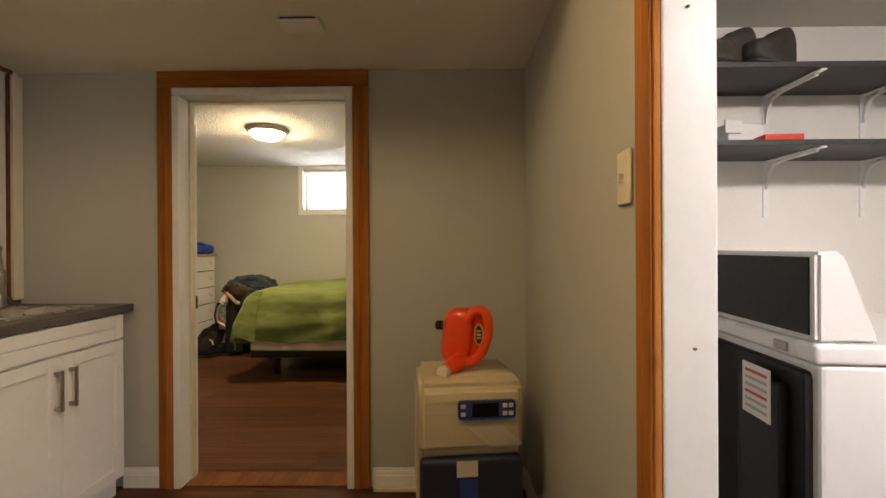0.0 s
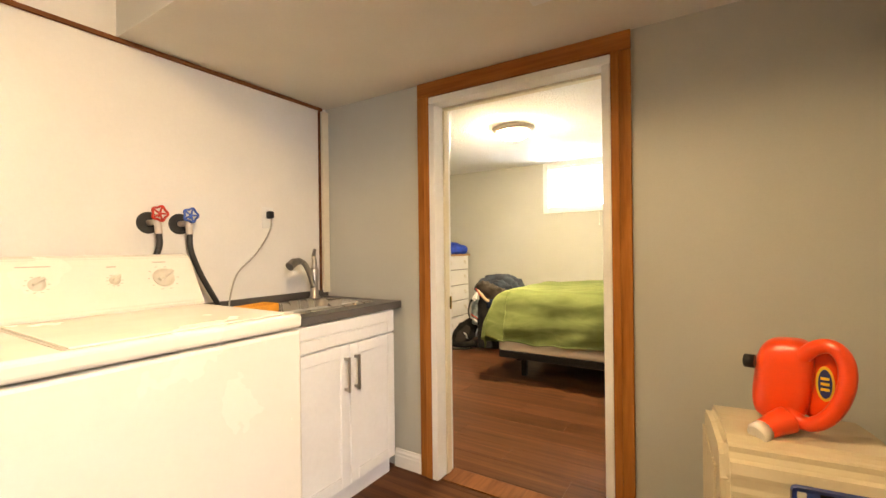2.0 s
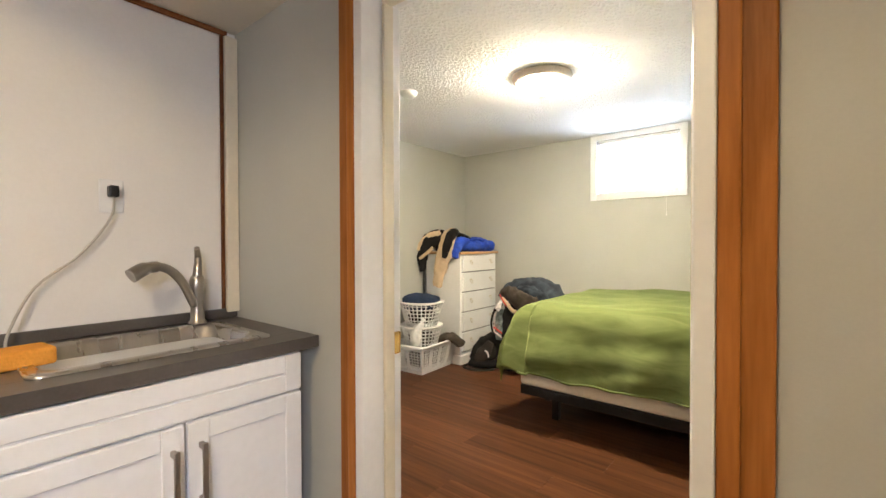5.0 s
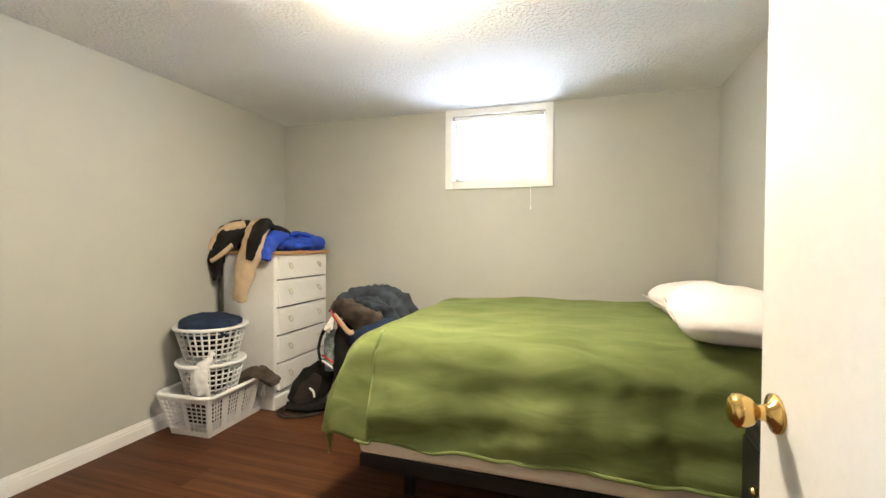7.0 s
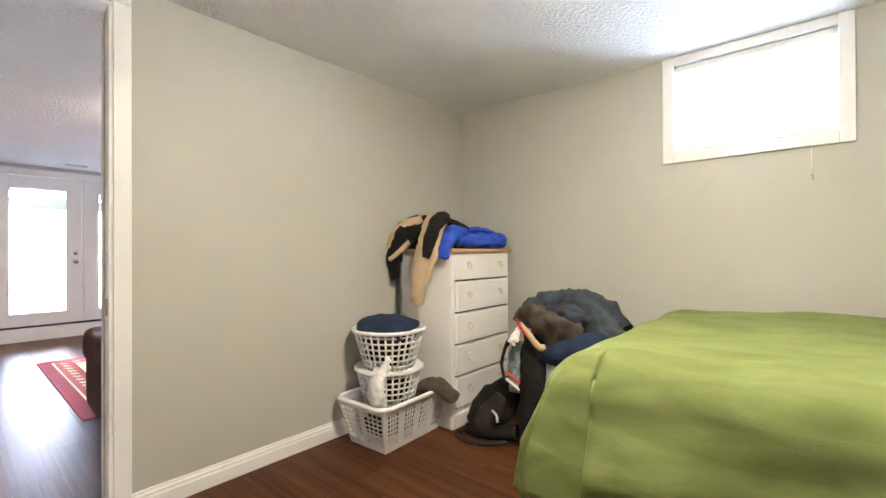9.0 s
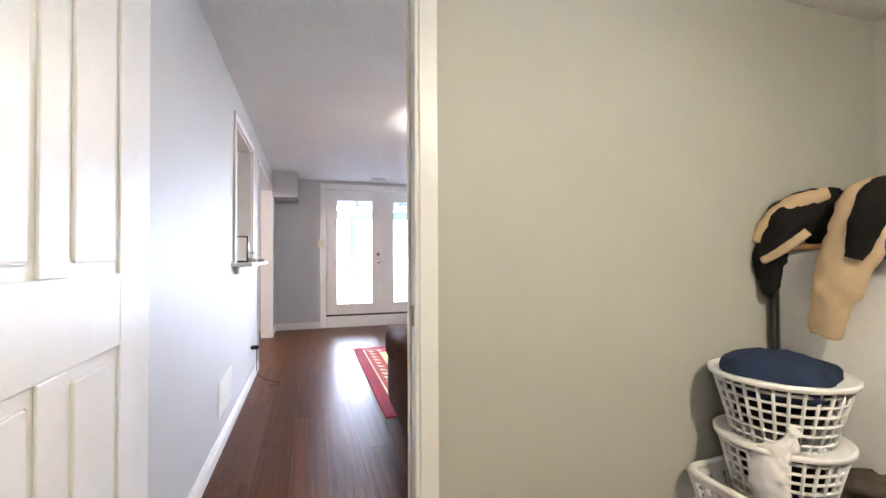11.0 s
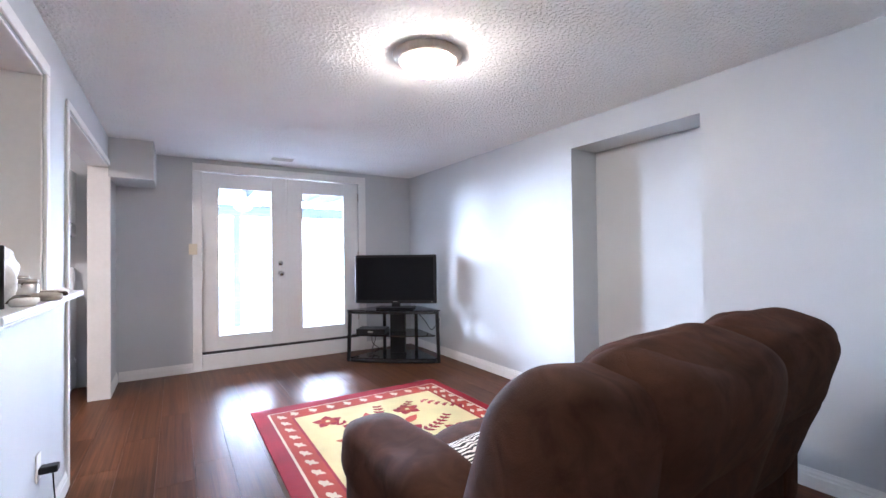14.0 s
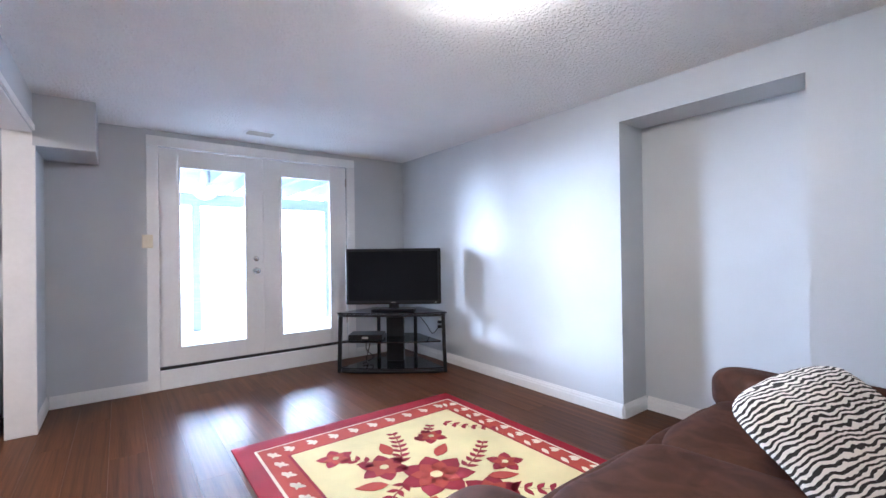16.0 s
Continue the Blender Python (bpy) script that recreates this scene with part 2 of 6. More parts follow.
PAPER = mat("white paper", (0.78, 0.77, 0.75), 0.7, var=0.05)
BOXR = mat("red cardboard", (0.65, 0.06, 0.03), 0.5, var=0.08)
GLOW_L = glow("lit glass warm laundry", (1.0, 0.74, 0.42), LAMP_LAUNDRY)
GLOW_B = glow("lit glass warm", (1.0, 0.80, 0.52), LAMP_BED)
GLOW_V = glow("lit glass", (1.0, 0.80, 0.60), LAMP_LIVING)
GLOW_K = glow("lit glass kitchen", (1.0, 0.78, 0.62), LAMP_KITCHEN)
GLOW_U = glow("lit glass utility", (0.95, 0.93, 1.0), LAMP_UTILITY)
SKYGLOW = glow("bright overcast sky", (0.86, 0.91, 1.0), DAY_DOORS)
WINGLOW = glow("bright window sky", (0.80, 0.88, 1.0), DAY_WINDOW)
GLASS = bpy.data.materials.new("clear glass")
GLASS.use_nodes = True
_g = GLASS.node_tree.nodes["Principled BSDF"]
_g.inputs["Transmission Weight"].default_value, _g.inputs["Roughness"].default_value, _g.inputs["IOR"].default_value = 1.0, 0.0, 1.05


# ---- mesh helpers ----
def bx(bm, a, b, bev=0.0, seg=2):
    m = Matrix.LocRotScale([(a[i] + b[i]) / 2 for i in range(3)], None, [abs(b[i] - a[i]) for i in range(3)])
    geo = bmesh.ops.create_cube(bm, size=1, matrix=m)
    if bev:
        edges = {e for v in geo["verts"] for e in v.link_edges}
        bmesh.ops.bevel(bm, geom=list(edges), offset=bev, segments=seg, affect="EDGES", profile=0.5)
    return bm


def box(a, b, bev=0.0, seg=2):
    return bx(bmesh.new(), a, b, bev, seg)


def sweep(bm, pts, r, n=8, caps=True):
    pts = [Vector(p) for p in pts]
    rr = r if isinstance(r, (list, tuple)) else [r] * len(pts)
    rings, up = [], None
    for i, p in enumerate(pts):
        d = (pts[min(i + 1, len(pts) - 1)] - pts[max(i - 1, 0)]).normalized()
        if up is None:
            up = d.orthogonal().normalized()
        side = d.cross(up).normalized()
        up = side.cross(d).normalized()
        rings.append([bm.verts.new(p + (math.cos(k * math.tau / n) * side + math.sin(k * math.tau / n) * up) * rr[i]) for k in range(n)])
    for a, b in zip(rings, rings[1:]):
        for k in range(n):
            bm.faces.new((a[k], a[(k + 1) % n], b[(k + 1) % n], b[k])).smooth = True
    if caps:
        bm.faces.new(rings[0][::-1])
        bm.faces.new(rings[-1])
    return bm


def smooth_path(pts, n=6):
    """Catmull-Rom through the points."""
    p = [Vector(q) for q in pts]
    p = [p[0]] + p + [p[-1]]
    out = []
    for i in range(1, len(p) - 2):
        for k in range(n):
            t = k / n
            out.append(0.5 * (2 * p[i] + (p[i + 1] - p[i - 1]) * t + (2 * p[i - 1] - 5 * p[i] + 4 * p[i + 1] - p[i + 2]) * t * t + (3 * p[i] - p[i - 1] - 3 * p[i + 1] + p[i + 2]) * t ** 3))
    return out + [p[-2]]


def turned(bm, profile, n=32, at=(0, 0, 0), axis="z"):
    """A turned shape: profile of (radius, height)."""
    rings = []
    for r, z in profile:
        ring = []
        for k in range(n):
            c, s = math.cos(k * math.tau / n) * r, math.sin(k * math.tau / n) * r
            co = {"z": (c, s, z), "x": (z, c, s), "y": (s, z, c)}[axis]
            ring.append(bm.verts.new(Vector(at) + Vector(co)))
        rings.append(ring)
    for a, b in zip(rings, rings[1:]):
        for k in range(n):
            bm.faces.new((a[k], a[(k + 1) % n], b[(k + 1) % n], b[k])).smooth = True
    for ring, flip in ((rings[0], True), (rings[-1], False)):
        bm.faces.new(ring[::-1] if flip else ring)
    bmesh.ops.recalc_face_normals(bm, faces=bm.faces)
    return bm


def puff(bm, c, size, e=0.5, nu=36, nv=22, wob=0.0, freq=4.0, seed=0.0, turn=None):
    """A soft, rounded box: e towards 0 is boxy, 1 an ellipsoid."""
    def pw(x, k):
        return math.copysign(abs(x) ** k, x)
    rot = turn or Matrix.Identity(3)
    grid = []
    for j in range(nv + 1):
        v = -math.pi / 2 + math.pi * j / nv
        row = []
        for i in range(nu):
            u = math.tau * i / nu
            p = Vector((pw(math.cos(v), e) * pw(math.cos(u), e), pw(math.cos(v), e) * pw(math.sin(u), e), pw(math.sin(v), e)))
            p = Vector([p[k] * size[k] / 2 for k in range(3)])
            if wob:
                p += p.normalized() * wob * noise.noise(p * freq + Vector((seed, seed * 2, seed * 3)))
            row.append(bm.verts.new(rot @ p + Vector(c)))
        grid.append(row)
    for j in range(nv):
        for i in range(nu):
            f = bm.faces.new((grid[j][i], grid[j][(i + 1) % nu], grid[j + 1][(i + 1) % nu], grid[j + 1][i]))
            f.smooth = True
    bmesh.ops.remove_doubles(bm, verts=grid[0] + grid[-1], dist=1e-5)
    return bm


def sheet(bm, fn, nu, nv, thick=0.006):
    """A cloth sheet: fn(u, v) with u and v from 0 to 1, given thickness."""
    g = [[bm.verts.new(fn(i / nu, j / nv)) for i in range(nu + 1)] for j in range(nv + 1)]
    for j in range(nv):
        for i in range(nu):
            bm.faces.new((g[j][i], g[j][i + 1], g[j + 1][i + 1], g[j + 1][i])).smooth = True
    bm.normal_update()
    low = [[bm.verts.new(v.co - v.normal * thick) for v in row] for row in g]
    for j in range(nv):
        for i in range(nu):
            bm.faces.new((low[j + 1][i], low[j + 1][i + 1], low[j][i + 1], low[j][i])).smooth = True
    rim = [(0, i) for i in range(nu)] + [(j, nu) for j in range(nv)] + [(nv, i) for i in range(nu, 0, -1)] + [(j, 0) for j in range(nv, 0, -1)]
    for (a, b), (c, d) in zip(rim, rim[1:] + rim[:1]):
        bm.faces.new((g[c][d], g[a][b], low[a][b], low[c][d])).smooth = True
    return bm


def crumple(bm, amp, freq, seed):
    """Sharp creases and soft dents, as in thrown-down cloth."""
    bm.normal_update()
    o = Vector((seed, seed * 1.7, seed * 0.6))
    for v in bm.verts:
        a = 1 - 2 * abs(noise.noise(v.co * freq + o))
        b = 1 - 2 * abs(noise.noise(v.co * freq * 2.6 + o * 2))
        v.co += v.normal * amp * (0.7 * a + 0.35 * b - 0.5)
    return bm


def limb(pts, radii, flat=(0, 1, 0), k=0.5, amp=0.014, freq=13.0, seed=1.0, n=26):
    """A flattened, creased tube of cloth along a path; k is its thickness to its width."""
    path = smooth_path(pts, 9)
    f = Vector(flat).normalized()
    rr = []
    for i in range(len(path)):
        t = i / (len(path) - 1) * (len(radii) - 1)
        a = min(int(t), len(radii) - 2)
        rr.append(radii[a] + (radii[a + 1] - radii[a]) * (t - a))
    bm = sweep(bmesh.new(), path, rr, n)
    for i, c in enumerate(path):
        bm.verts.ensure_lookup_table()
        for v in bm.verts[i * n:(i + 1) * n]:
            v.co -= f * ((v.co - c).dot(f) * (1 - k))
    return crumple(bm, amp, freq, seed)


def mesh_of(name, bm, m):
    me = bpy.data.meshes.new(name)
    bm.normal_update()
    bm.to_mesh(me)
    bm.free()
    me.materials.append(m)
    return me


def part(name, bm, m, parent, label=""):
    ob = new(name, mesh_of(name, bm, m))
    ob.parent = parent
    return tagged(ob, label)


def thing(name, label, category, at=(0, 0, 0), rz=0.0, group=""):
    ob = new(name)
    ob.empty_display_size = 0.1
    ob.matrix_basis = pose(*at, 0, 0, rz)
    return tagged(ob, label, category, group)


def solid(name, bm, m, label, category, kind="", group="", at=(0, 0, 0), rz=0.0):
    ob = new(name, mesh_of(name, bm, m))
    ob.matrix_basis = pose(*at, 0, 0, rz)
    return tagged(ob, label, category, group, kind)


def structure(name, boxes, m, label, category="wall", bev=0.0):
    bm = bmesh.new()
    for a, b in boxes:
        bx(bm, a, b, bev)
    return solid(name, bm, m, label, category, "structure")


# ---- structure ----
H, HL = 2.305, 2.135
structure("floor", [((-8.965, -1.62, -0.15), (2.72, 6.525, -0.012))], SUB, "dark subfloor under brown laminate planks", "floor")
structure("ceiling", [((-8.965, 2.335, H), (0.28, 6.375, H + 0.1)), ((-8.965, -1.62, H + 0.02), (0.567, 2.40, H + 0.1))], CEIL, "white popcorn textured ceiling", "ceiling")
structure("ceiling_laundry", [((-2.05, 1.2, HL), (0.567, 2.337, HL + 0.06)), ((-2.05, 1.2, HL + 0.06), (0.567, 1.24, H + 0.02))], FLATCEIL, "smooth cream dropped ceiling over the laundry", "ceiling")
structure("ceiling_utility", [((0.567, -1.62, 2.16), (2.72, 2.12, 2.26))], FLATCEIL, "plain pale utility room ceiling", "ceiling")
structure("wall_laundry_side", [((-2.17, -1.5, 0), (-2.05, 2.337, H + 0.02))], PANEL, "white panelled laundry wall with pipe holes")
structure("wall_partition", [
    ((-3.34, 2.337, 0), (-1.235, 2.457, H)), ((-0.31, 2.337, 0), (0.697, 2.457, H)), ((-1.235, 2.337, 2.045), (-0.31, 2.457, H))], GREY, "grey painted wall with a doorway into the bedroom")
structure("wall_laundry_right", [((0.567, 0.967, 0), (0.667, 2.337, H)), ((0.567, -0.1, 2.14), (0.667, 0.967, H)), ((0.567, -1.5, 0), (0.667, -0.1, H))], GREY, "grey painted wall beside the utility opening")
structure("wall_back", [((-8.965, -1.62, 0), (2.72, -1.5, H + 0.02))], GREY, "plain grey back wall")
structure("wall_utility", [((0.667, 2.0, 0), (2.72, 2.12, 2.16)), ((2.6, -1.5, 0), (2.72, 2.0, 2.16))], PANEL, "white utility room wall behind shelves")
structure("wall_bedroom_far", [
    ((-3.46, 5.725, 0), (-1.72, 5.925, H)), ((-0.99, 5.725, 0), (0.28, 5.925, H)), ((-1.72, 5.725, 0), (-0.99, 5.925, 1.73)), ((-1.72, 5.725, 2.25), (-0.99, 5.925, H))], GREY, "grey bedroom wall with a high basement window")
structure("wall_bedroom_right", [((0.16, 2.457, 0), (0.28, 5.725, H))], GREY, "plain grey bedroom wall")
structure("wall_bedroom_left", [((-3.42, 3.315, 0), (-3.34, 5.725, H)), ((-3.42, 2.335, 0), (-3.342, 2.48, H)), ((-3.42, 2.48, 2.205), (-3.34, 3.315, H))], GREY, "grey bedroom wall with a doorway to the living room")
structure("wall_living_left", [
    ((-5.17, 2.335, 0), (-3.422, 2.465, H)), ((-6.535, 2.335, 0), (-6.08, 2.465, H)), ((-6.08, 2.335, 0), (-5.17, 2.465, 1.05)), ((-6.08, 2.335, 2.06), (-5.17, 2.465, H)),
    ((-8.27, 2.335, 2.05), (-6.535, 2.465, H)), ((-8.845, 2.335, 0), (-8.27, 2.465, H))], COOL, "pale grey wall with serving hatch and kitchen opening")
structure("wall_living_right", [
    ((-8.845, 5.755, 0), (-5.95, 6.065, H)), ((-4.92, 5.755, 0), (-3.42, 6.065, H)), ((-5.95, 5.755, 2.095), (-4.92, 6.065, H)), ((-8.845, 6.065, 0), (-3.46, 6.185, H))], COOL, "pale grey wall with a shallow alcove")
structure("wall_french", [((-8.965, -1.5, 0), (-8.845, 3.21, H)), ((-8.965, 4.995, 0), (-8.845, 6.185, H)), ((-8.965, 3.21, 2.165), (-8.845, 4.995, H))], COOL, "pale grey end wall around the french doors")
structure("bulkhead", [((-8.843, 2.467, 1.95), (-8.26, 2.8, H))], COOL, "grey boxed bulkhead in the ceiling corner", "bulkhead", 0.004)
structure("ground", [((-60, -60, -0.3), (-8.97, 59.92, -0.03))], SNOW, "pale bright ground outside", "ground")


def moulded(bm, p, q, out, h=0.10, d=0.015):
    """A skirting board from p to q with a stepped, rounded top; out: the way it faces."""
    p, q, o = Vector(p), Vector(q), Vector(out)
    prof = [(0, 0), (d, 0), (d, h * 0.62), (d * 0.75, h * 0.68), (d * 0.75, h * 0.8), (d * 0.45, h * 0.88), (d * 0.35, h), (0, h)]
    rings = [[bm.verts.new(e + o * x + Vector((0, 0, z))) for x, z in prof] for e in (p, q)]
    n = len(prof)
    for k in range(n):
        bm.faces.new((rings[0][k], rings[0][(k + 1) % n], rings[1][(k + 1) % n], rings[1][k]))
    bm.faces.new(rings[0][::-1])
    bm.faces.new(rings[1])
    bmesh.ops.recalc_face_normals(bm, faces=bm.faces)


def skirting(name, runs, label="white moulded wooden baseboard"):
    for p, q, o in runs:
        bm = bmesh.new()
        moulded(bm, p, q, o)
        solid(name, bm, WHITE, label, "baseboard", "structure")


skirting("baseboard", [
    ((-1.50, 2.336, 0), (-1.312, 2.336, 0), (0, -1, 0)), ((-0.22, 2.336, 0), (0.56, 2.336, 0), (0, -1, 0)), ((0.566, 1.026, 0), (0.566, 2.32, 0), (-1, 0, 0)),
    ((-3.339, 3.37, 0), (-3.339, 5.725, 0), (1, 0, 0)), ((-3.32, 5.724, 0), (0.16, 5.724, 0), (0, -1, 0)), ((0.159, 2.46, 0), (0.159, 5.705, 0), (-1, 0, 0)),
    ((-3.46, 2.466, 0), (-6.53, 2.466, 0), (0, 1, 0)), ((-8.265, 2.466, 0), (-8.845, 2.466, 0), (0, 1, 0)), ((-8.844, 2.485, 0), (-8.844, 3.12, 0), (1, 0, 0)),
    ((-8.844, 5.095, 0), (-8.844, 5.755, 0), (1, 0, 0)), ((-8.83, 5.754, 0), (-5.95, 5.754, 0), (0, -1, 0)), ((-5.949, 5.754, 0), (-5.949, 6.063, 0), (1, 0, 0)),
    ((-5.93, 6.064, 0), (-4.92, 6.064, 0), (0, -1, 0)), ((-4.921, 6.055, 0), (-4.921, 5.754, 0), (-1, 0, 0)), ((-4.92, 5.754, 0), (-3.46, 5.754, 0), (0, -1, 0)),
    ((-3.421, 3.385, 0), (-3.421, 5.735, 0), (-1, 0, 0))])


def casing(name, at, boards, label, material_of):
    root = thing(name, label, "door trim")
    root["kind"] = "structure"
    for pname, a, b, m in boards:
        part(pname, box(a, b, 0.004), m, root)
    return root


# stained pine trim and white jamb of the laundry doorway
casing("trim_1", None, [
    ("upright", (-1.312, 2.315, 0), (-1.235, 2.335, 2.05), OAK), ("upright_lip", (-1.268, 2.308, 0), (-1.235, 2.3145, 2.05), OAK),
    ("upright", (-0.31, 2.315, 0), (-0.232, 2.335, 2.05), OAK), ("upright_lip", (-0.31, 2.308, 0), (-0.277, 2.3145, 2.05), OAK),
    ("head_board", (-1.312, 2.315, 2.052), (-0.232, 2.335, 2.131), OAKX)], "knotty orange-stained pine door trim", None)
casing("door_frame", None, [
    ("jamb", (-1.234, 2.31, 0), (-1.198, 2.47, 2.005), WHITE), ("jamb", (-0.347, 2.31, 0), (-0.311, 2.47, 2.005), WHITE), ("head_jamb", (-1.234, 2.31, 2.008), (-0.311, 2.47, 2.044), WHITE),
    ("stop", (-1.197, 2.39, 0), (-1.184, 2.43, 1.99), CREAM), ("stop", (-0.361, 2.39, 0), (-0.348, 2.43, 1.99), CREAM), ("head_stop", (-1.197, 2.39, 1.992), (-0.348, 2.43, 2.005), CREAM),
    ("strike_plate", (-1.1975, 2.438, 0.90), (-1.195, 2.464, 0.97), BRASS)], "white painted door jamb with cream stops", None)
casing("trim_2", None, [
    ("upright", (-1.30, 2.459, 0), (-1.236, 2.473, 2.05), WHITE), ("upright", (-0.309, 2.459, 0), (-0.245, 2.473, 2.05), WHITE), ("head_board", (-1.30, 2.459, 2.052), (-0.245, 2.473, 2.115), WHITE)],
    "white door trim on the bedroom side", None)
structure("threshold", [((-1.19, 2.33, 0.001), (-0.36, 2.47, 0.009))], RAWW, "worn wooden threshold strip", "threshold", 0.003)
# utility opening
casing("trim_3", None, [("upright", (0.549, 0.947, 0), (0.5655, 1.024, HL - 0.003), OAK), ("upright_lip", (0.543, 0.947, 0), (0.5485, 0.98, HL - 0.003), OAK)], "orange-stained pine trim beside the utility opening", None)
casing("jamb_utility", None, [("jamb", (0.566, 0.945, 0), (0.668, 0.965, HL - 0.003), WHITE)] + [("screw", (0.59 + dx, 0.9438, z), (0.596 + dx, 0.9448, z + 0.005), NICKEL) for dx, z in ((0.02, 1.66), (0.03, 1.03))], "white painted jamb with screw heads", None)
# bedroom to living room doorway
casing("trim_4", None, [
    ("upright", (-3.338, 3.315, 0), (-3.322, 3.38, 2.21), WHITE), ("upright", (-3.338, 2.415, 0), (-3.322, 2.48, 2.21), WHITE), ("head_board", (-3.338, 2.415, 2.212), (-3.322, 3.38, 2.277), WHITE),
    ("upright", (-3.436, 3.318, 0), (-3.422, 3.38, 2.21), WHITE), ("head_board", (-3.436, 2.484, 2.212), (-3.422, 3.38, 2.277), WHITE),
    ("jamb", (-3.43, 3.30, 0), (-3.325, 3.314, 2.19), WHITE), ("jamb", (-3.43, 2.481, 0), (-3.325, 2.497, 2.19), WHITE), ("head_jamb", (-3.43, 2.481, 2.191), (-3.325, 3.314, 2.204), WHITE),
    ("stop", (-3.41, 3.29, 0), (-3.385, 3.299, 2.18), CREAM), ("strike_plate", (-3.372, 3.297, 0.88), (-3.345, 3.2995, 0.95), NICKEL)], "white painted bedroom door trim and jamb", None)
# kitchen opening and hatch trim
casing("trim_5", None, [
    ("upright", (-6.58, 2.467, 0), (-6.537, 2.48, 2.05), WHITE), ("head_board", (-8.28, 2.467, 2.05), (-6.537, 2.48, 2.092), WHITE), ("jamb", (-8.285, 2.32, 0), (-8.265, 2.481, 2.05), WHITE),
    ("jamb", (-6.555, 2.32, 0), (-6.538, 2.466, 2.05), WHITE), ("head_jamb", (-8.264, 2.32, 2.036), (-6.556, 2.466, 2.049), WHITE)], "white trim round the kitchen opening", None)
casing("trim_6", None, [
    ("upright", (-5.17, 2.467, 1.052), (-5.115, 2.482, 2.06), WHITE), ("upright", (-6.135, 2.467, 1.052), (-6.08, 2.482, 2.06), WHITE), ("head_board", (-6.135, 2.467, 2.061), (-5.115, 2.482, 2.115), WHITE),
    ("jamb", (-5.187, 2.325, 1.08), (-5.171, 2.466, 2.045), WHITE), ("jamb", (-6.079, 2.325, 1.08), (-6.063, 2.466, 2.045), WHITE), ("head_jamb", (-6.079, 2.325, 2.046), (-5.171, 2.466, 2.059), WHITE)], "white trim round the serving hatch", None)
hs = thing("hatch_sill", "white wooden sill shelf of the serving hatch", "sill")
part("board", box((-6.18, 2.295, 1.052), (-5.05, 2.595, 1.078), 0.006), WHITE, hs)
part("apron", box((-6.11, 2.484, 1.0), (-5.11, 2.507, 1.05), 0.01), WHITE, hs)
# wooden strip over the laundry panel and its corner bead
structure("strip_laundry", [((-2.048, -0.5, HL - 0.022), (-2.034, 2.30, HL - 0.002))], RAWW, "dark bare wood strip along the panel top", "trim", 0.003)
structure("corner_bead", [((-2.048, 2.285, 0.97), (-2.02, 2.335, HL - 0.025))], CREAM, "cream corner strip beside the sink", "trim", 0.004)
structure("corner_gap", [((-2.048, 2.272, 0.97), (-2.036, 2.283, HL - 0.025))], RAWW, "thin brown edge strip", "trim")


# ---- doors and windows ----
def knob(root, at, way, m, axis):
    bm = bmesh.new()
    s = way
    turned(bm, [(0.034, 0), (0.034, s * 0.006), (0.016, s * 0.012), (0.012, s * 0.03), (0.024, s * 0.04), (0.029, s * 0.052), (0.029, s * 0.064), (0.02, s * 0.072), (0.008, s * 0.074)], 24, at, axis)
    part("door_knob", bm, m, root, "round metal door knob")


d1 = thing("door_1", "plain white flush door standing open, brass knob", "door", (-0.318, 2.478, 0), 93.2)
d1["kind"] = "structure"
part("leaf", box((0, -0.002, 0.012), (0.86, 0.036, 2.0), 0.003), WHITE, d1)
part("latch_plate", box((0.8602, 0.006, 0.90), (0.8625, 0.029, 0.97)), BRASS, d1)
knob(d1, (0.80, 0.036, 0.945), 1, BRASS, "y")
knob(d1, (0.80, -0.002, 0.945), -1, BRASS, "y")
for z in (0.25, 1.0, 1.75):
    part("hinge", box((-0.012, 0.008, z), (0.004, 0.03, z + 0.09), 0.004), BRASS, d1)

d2 = thing("door_2", "white six-panel door standing open, nickel knob", "door", (-3.30, 2.507, 0), 0.8)
d2["kind"] = "structure"
part("leaf", box((0, -0.04, 0.012), (0.82, -0.008, 2.185), 0.002), WHITE, d2)
W2 = 0.82
for z0, z1 in ((0.012, 0.25), (0.90, 1.08), (1.78, 1.87), (2.08, 2.185)):
    part("rail", box((0.1105, -0.0075, z0), (W2 - 0.1105, 0.0, z1), 0.003), WHITE, d2)
for x0, x1 in ((0, 0.11), (W2 - 0.11, W2)):
    part("stile", box((x0, -0.0075, 0.012), (x1, 0.0, 2.185), 0.003), WHITE, d2)
for z0, z1 in ((0.25, 0.90), (1.08, 1.78), (1.87, 2.08)):
    part("mullion", box((W2 / 2 - 0.05, -0.0075, z0), (W2 / 2 + 0.05, 0.0, z1), 0.003), WHITE, d2)
    for x0, x1 in ((0.135, W2 / 2 - 0.075), (W2 / 2 + 0.075, W2 - 0.135)):
        part("panel", box((x0, -0.0078, z0 + 0.028), (x1, -0.001, z1 - 0.028), 0.0062, 1), WHITE, d2)
knob(d2, (W2 - 0.07, 0.0, 0.98), 1, NICKEL, "y")
for z in (0.25, 1.1, 1.95):
    part("hinge", box((-0.008, -0.02, z), (0.004, -0.003, z + 0.09), 0.003), NICKEL, d2)

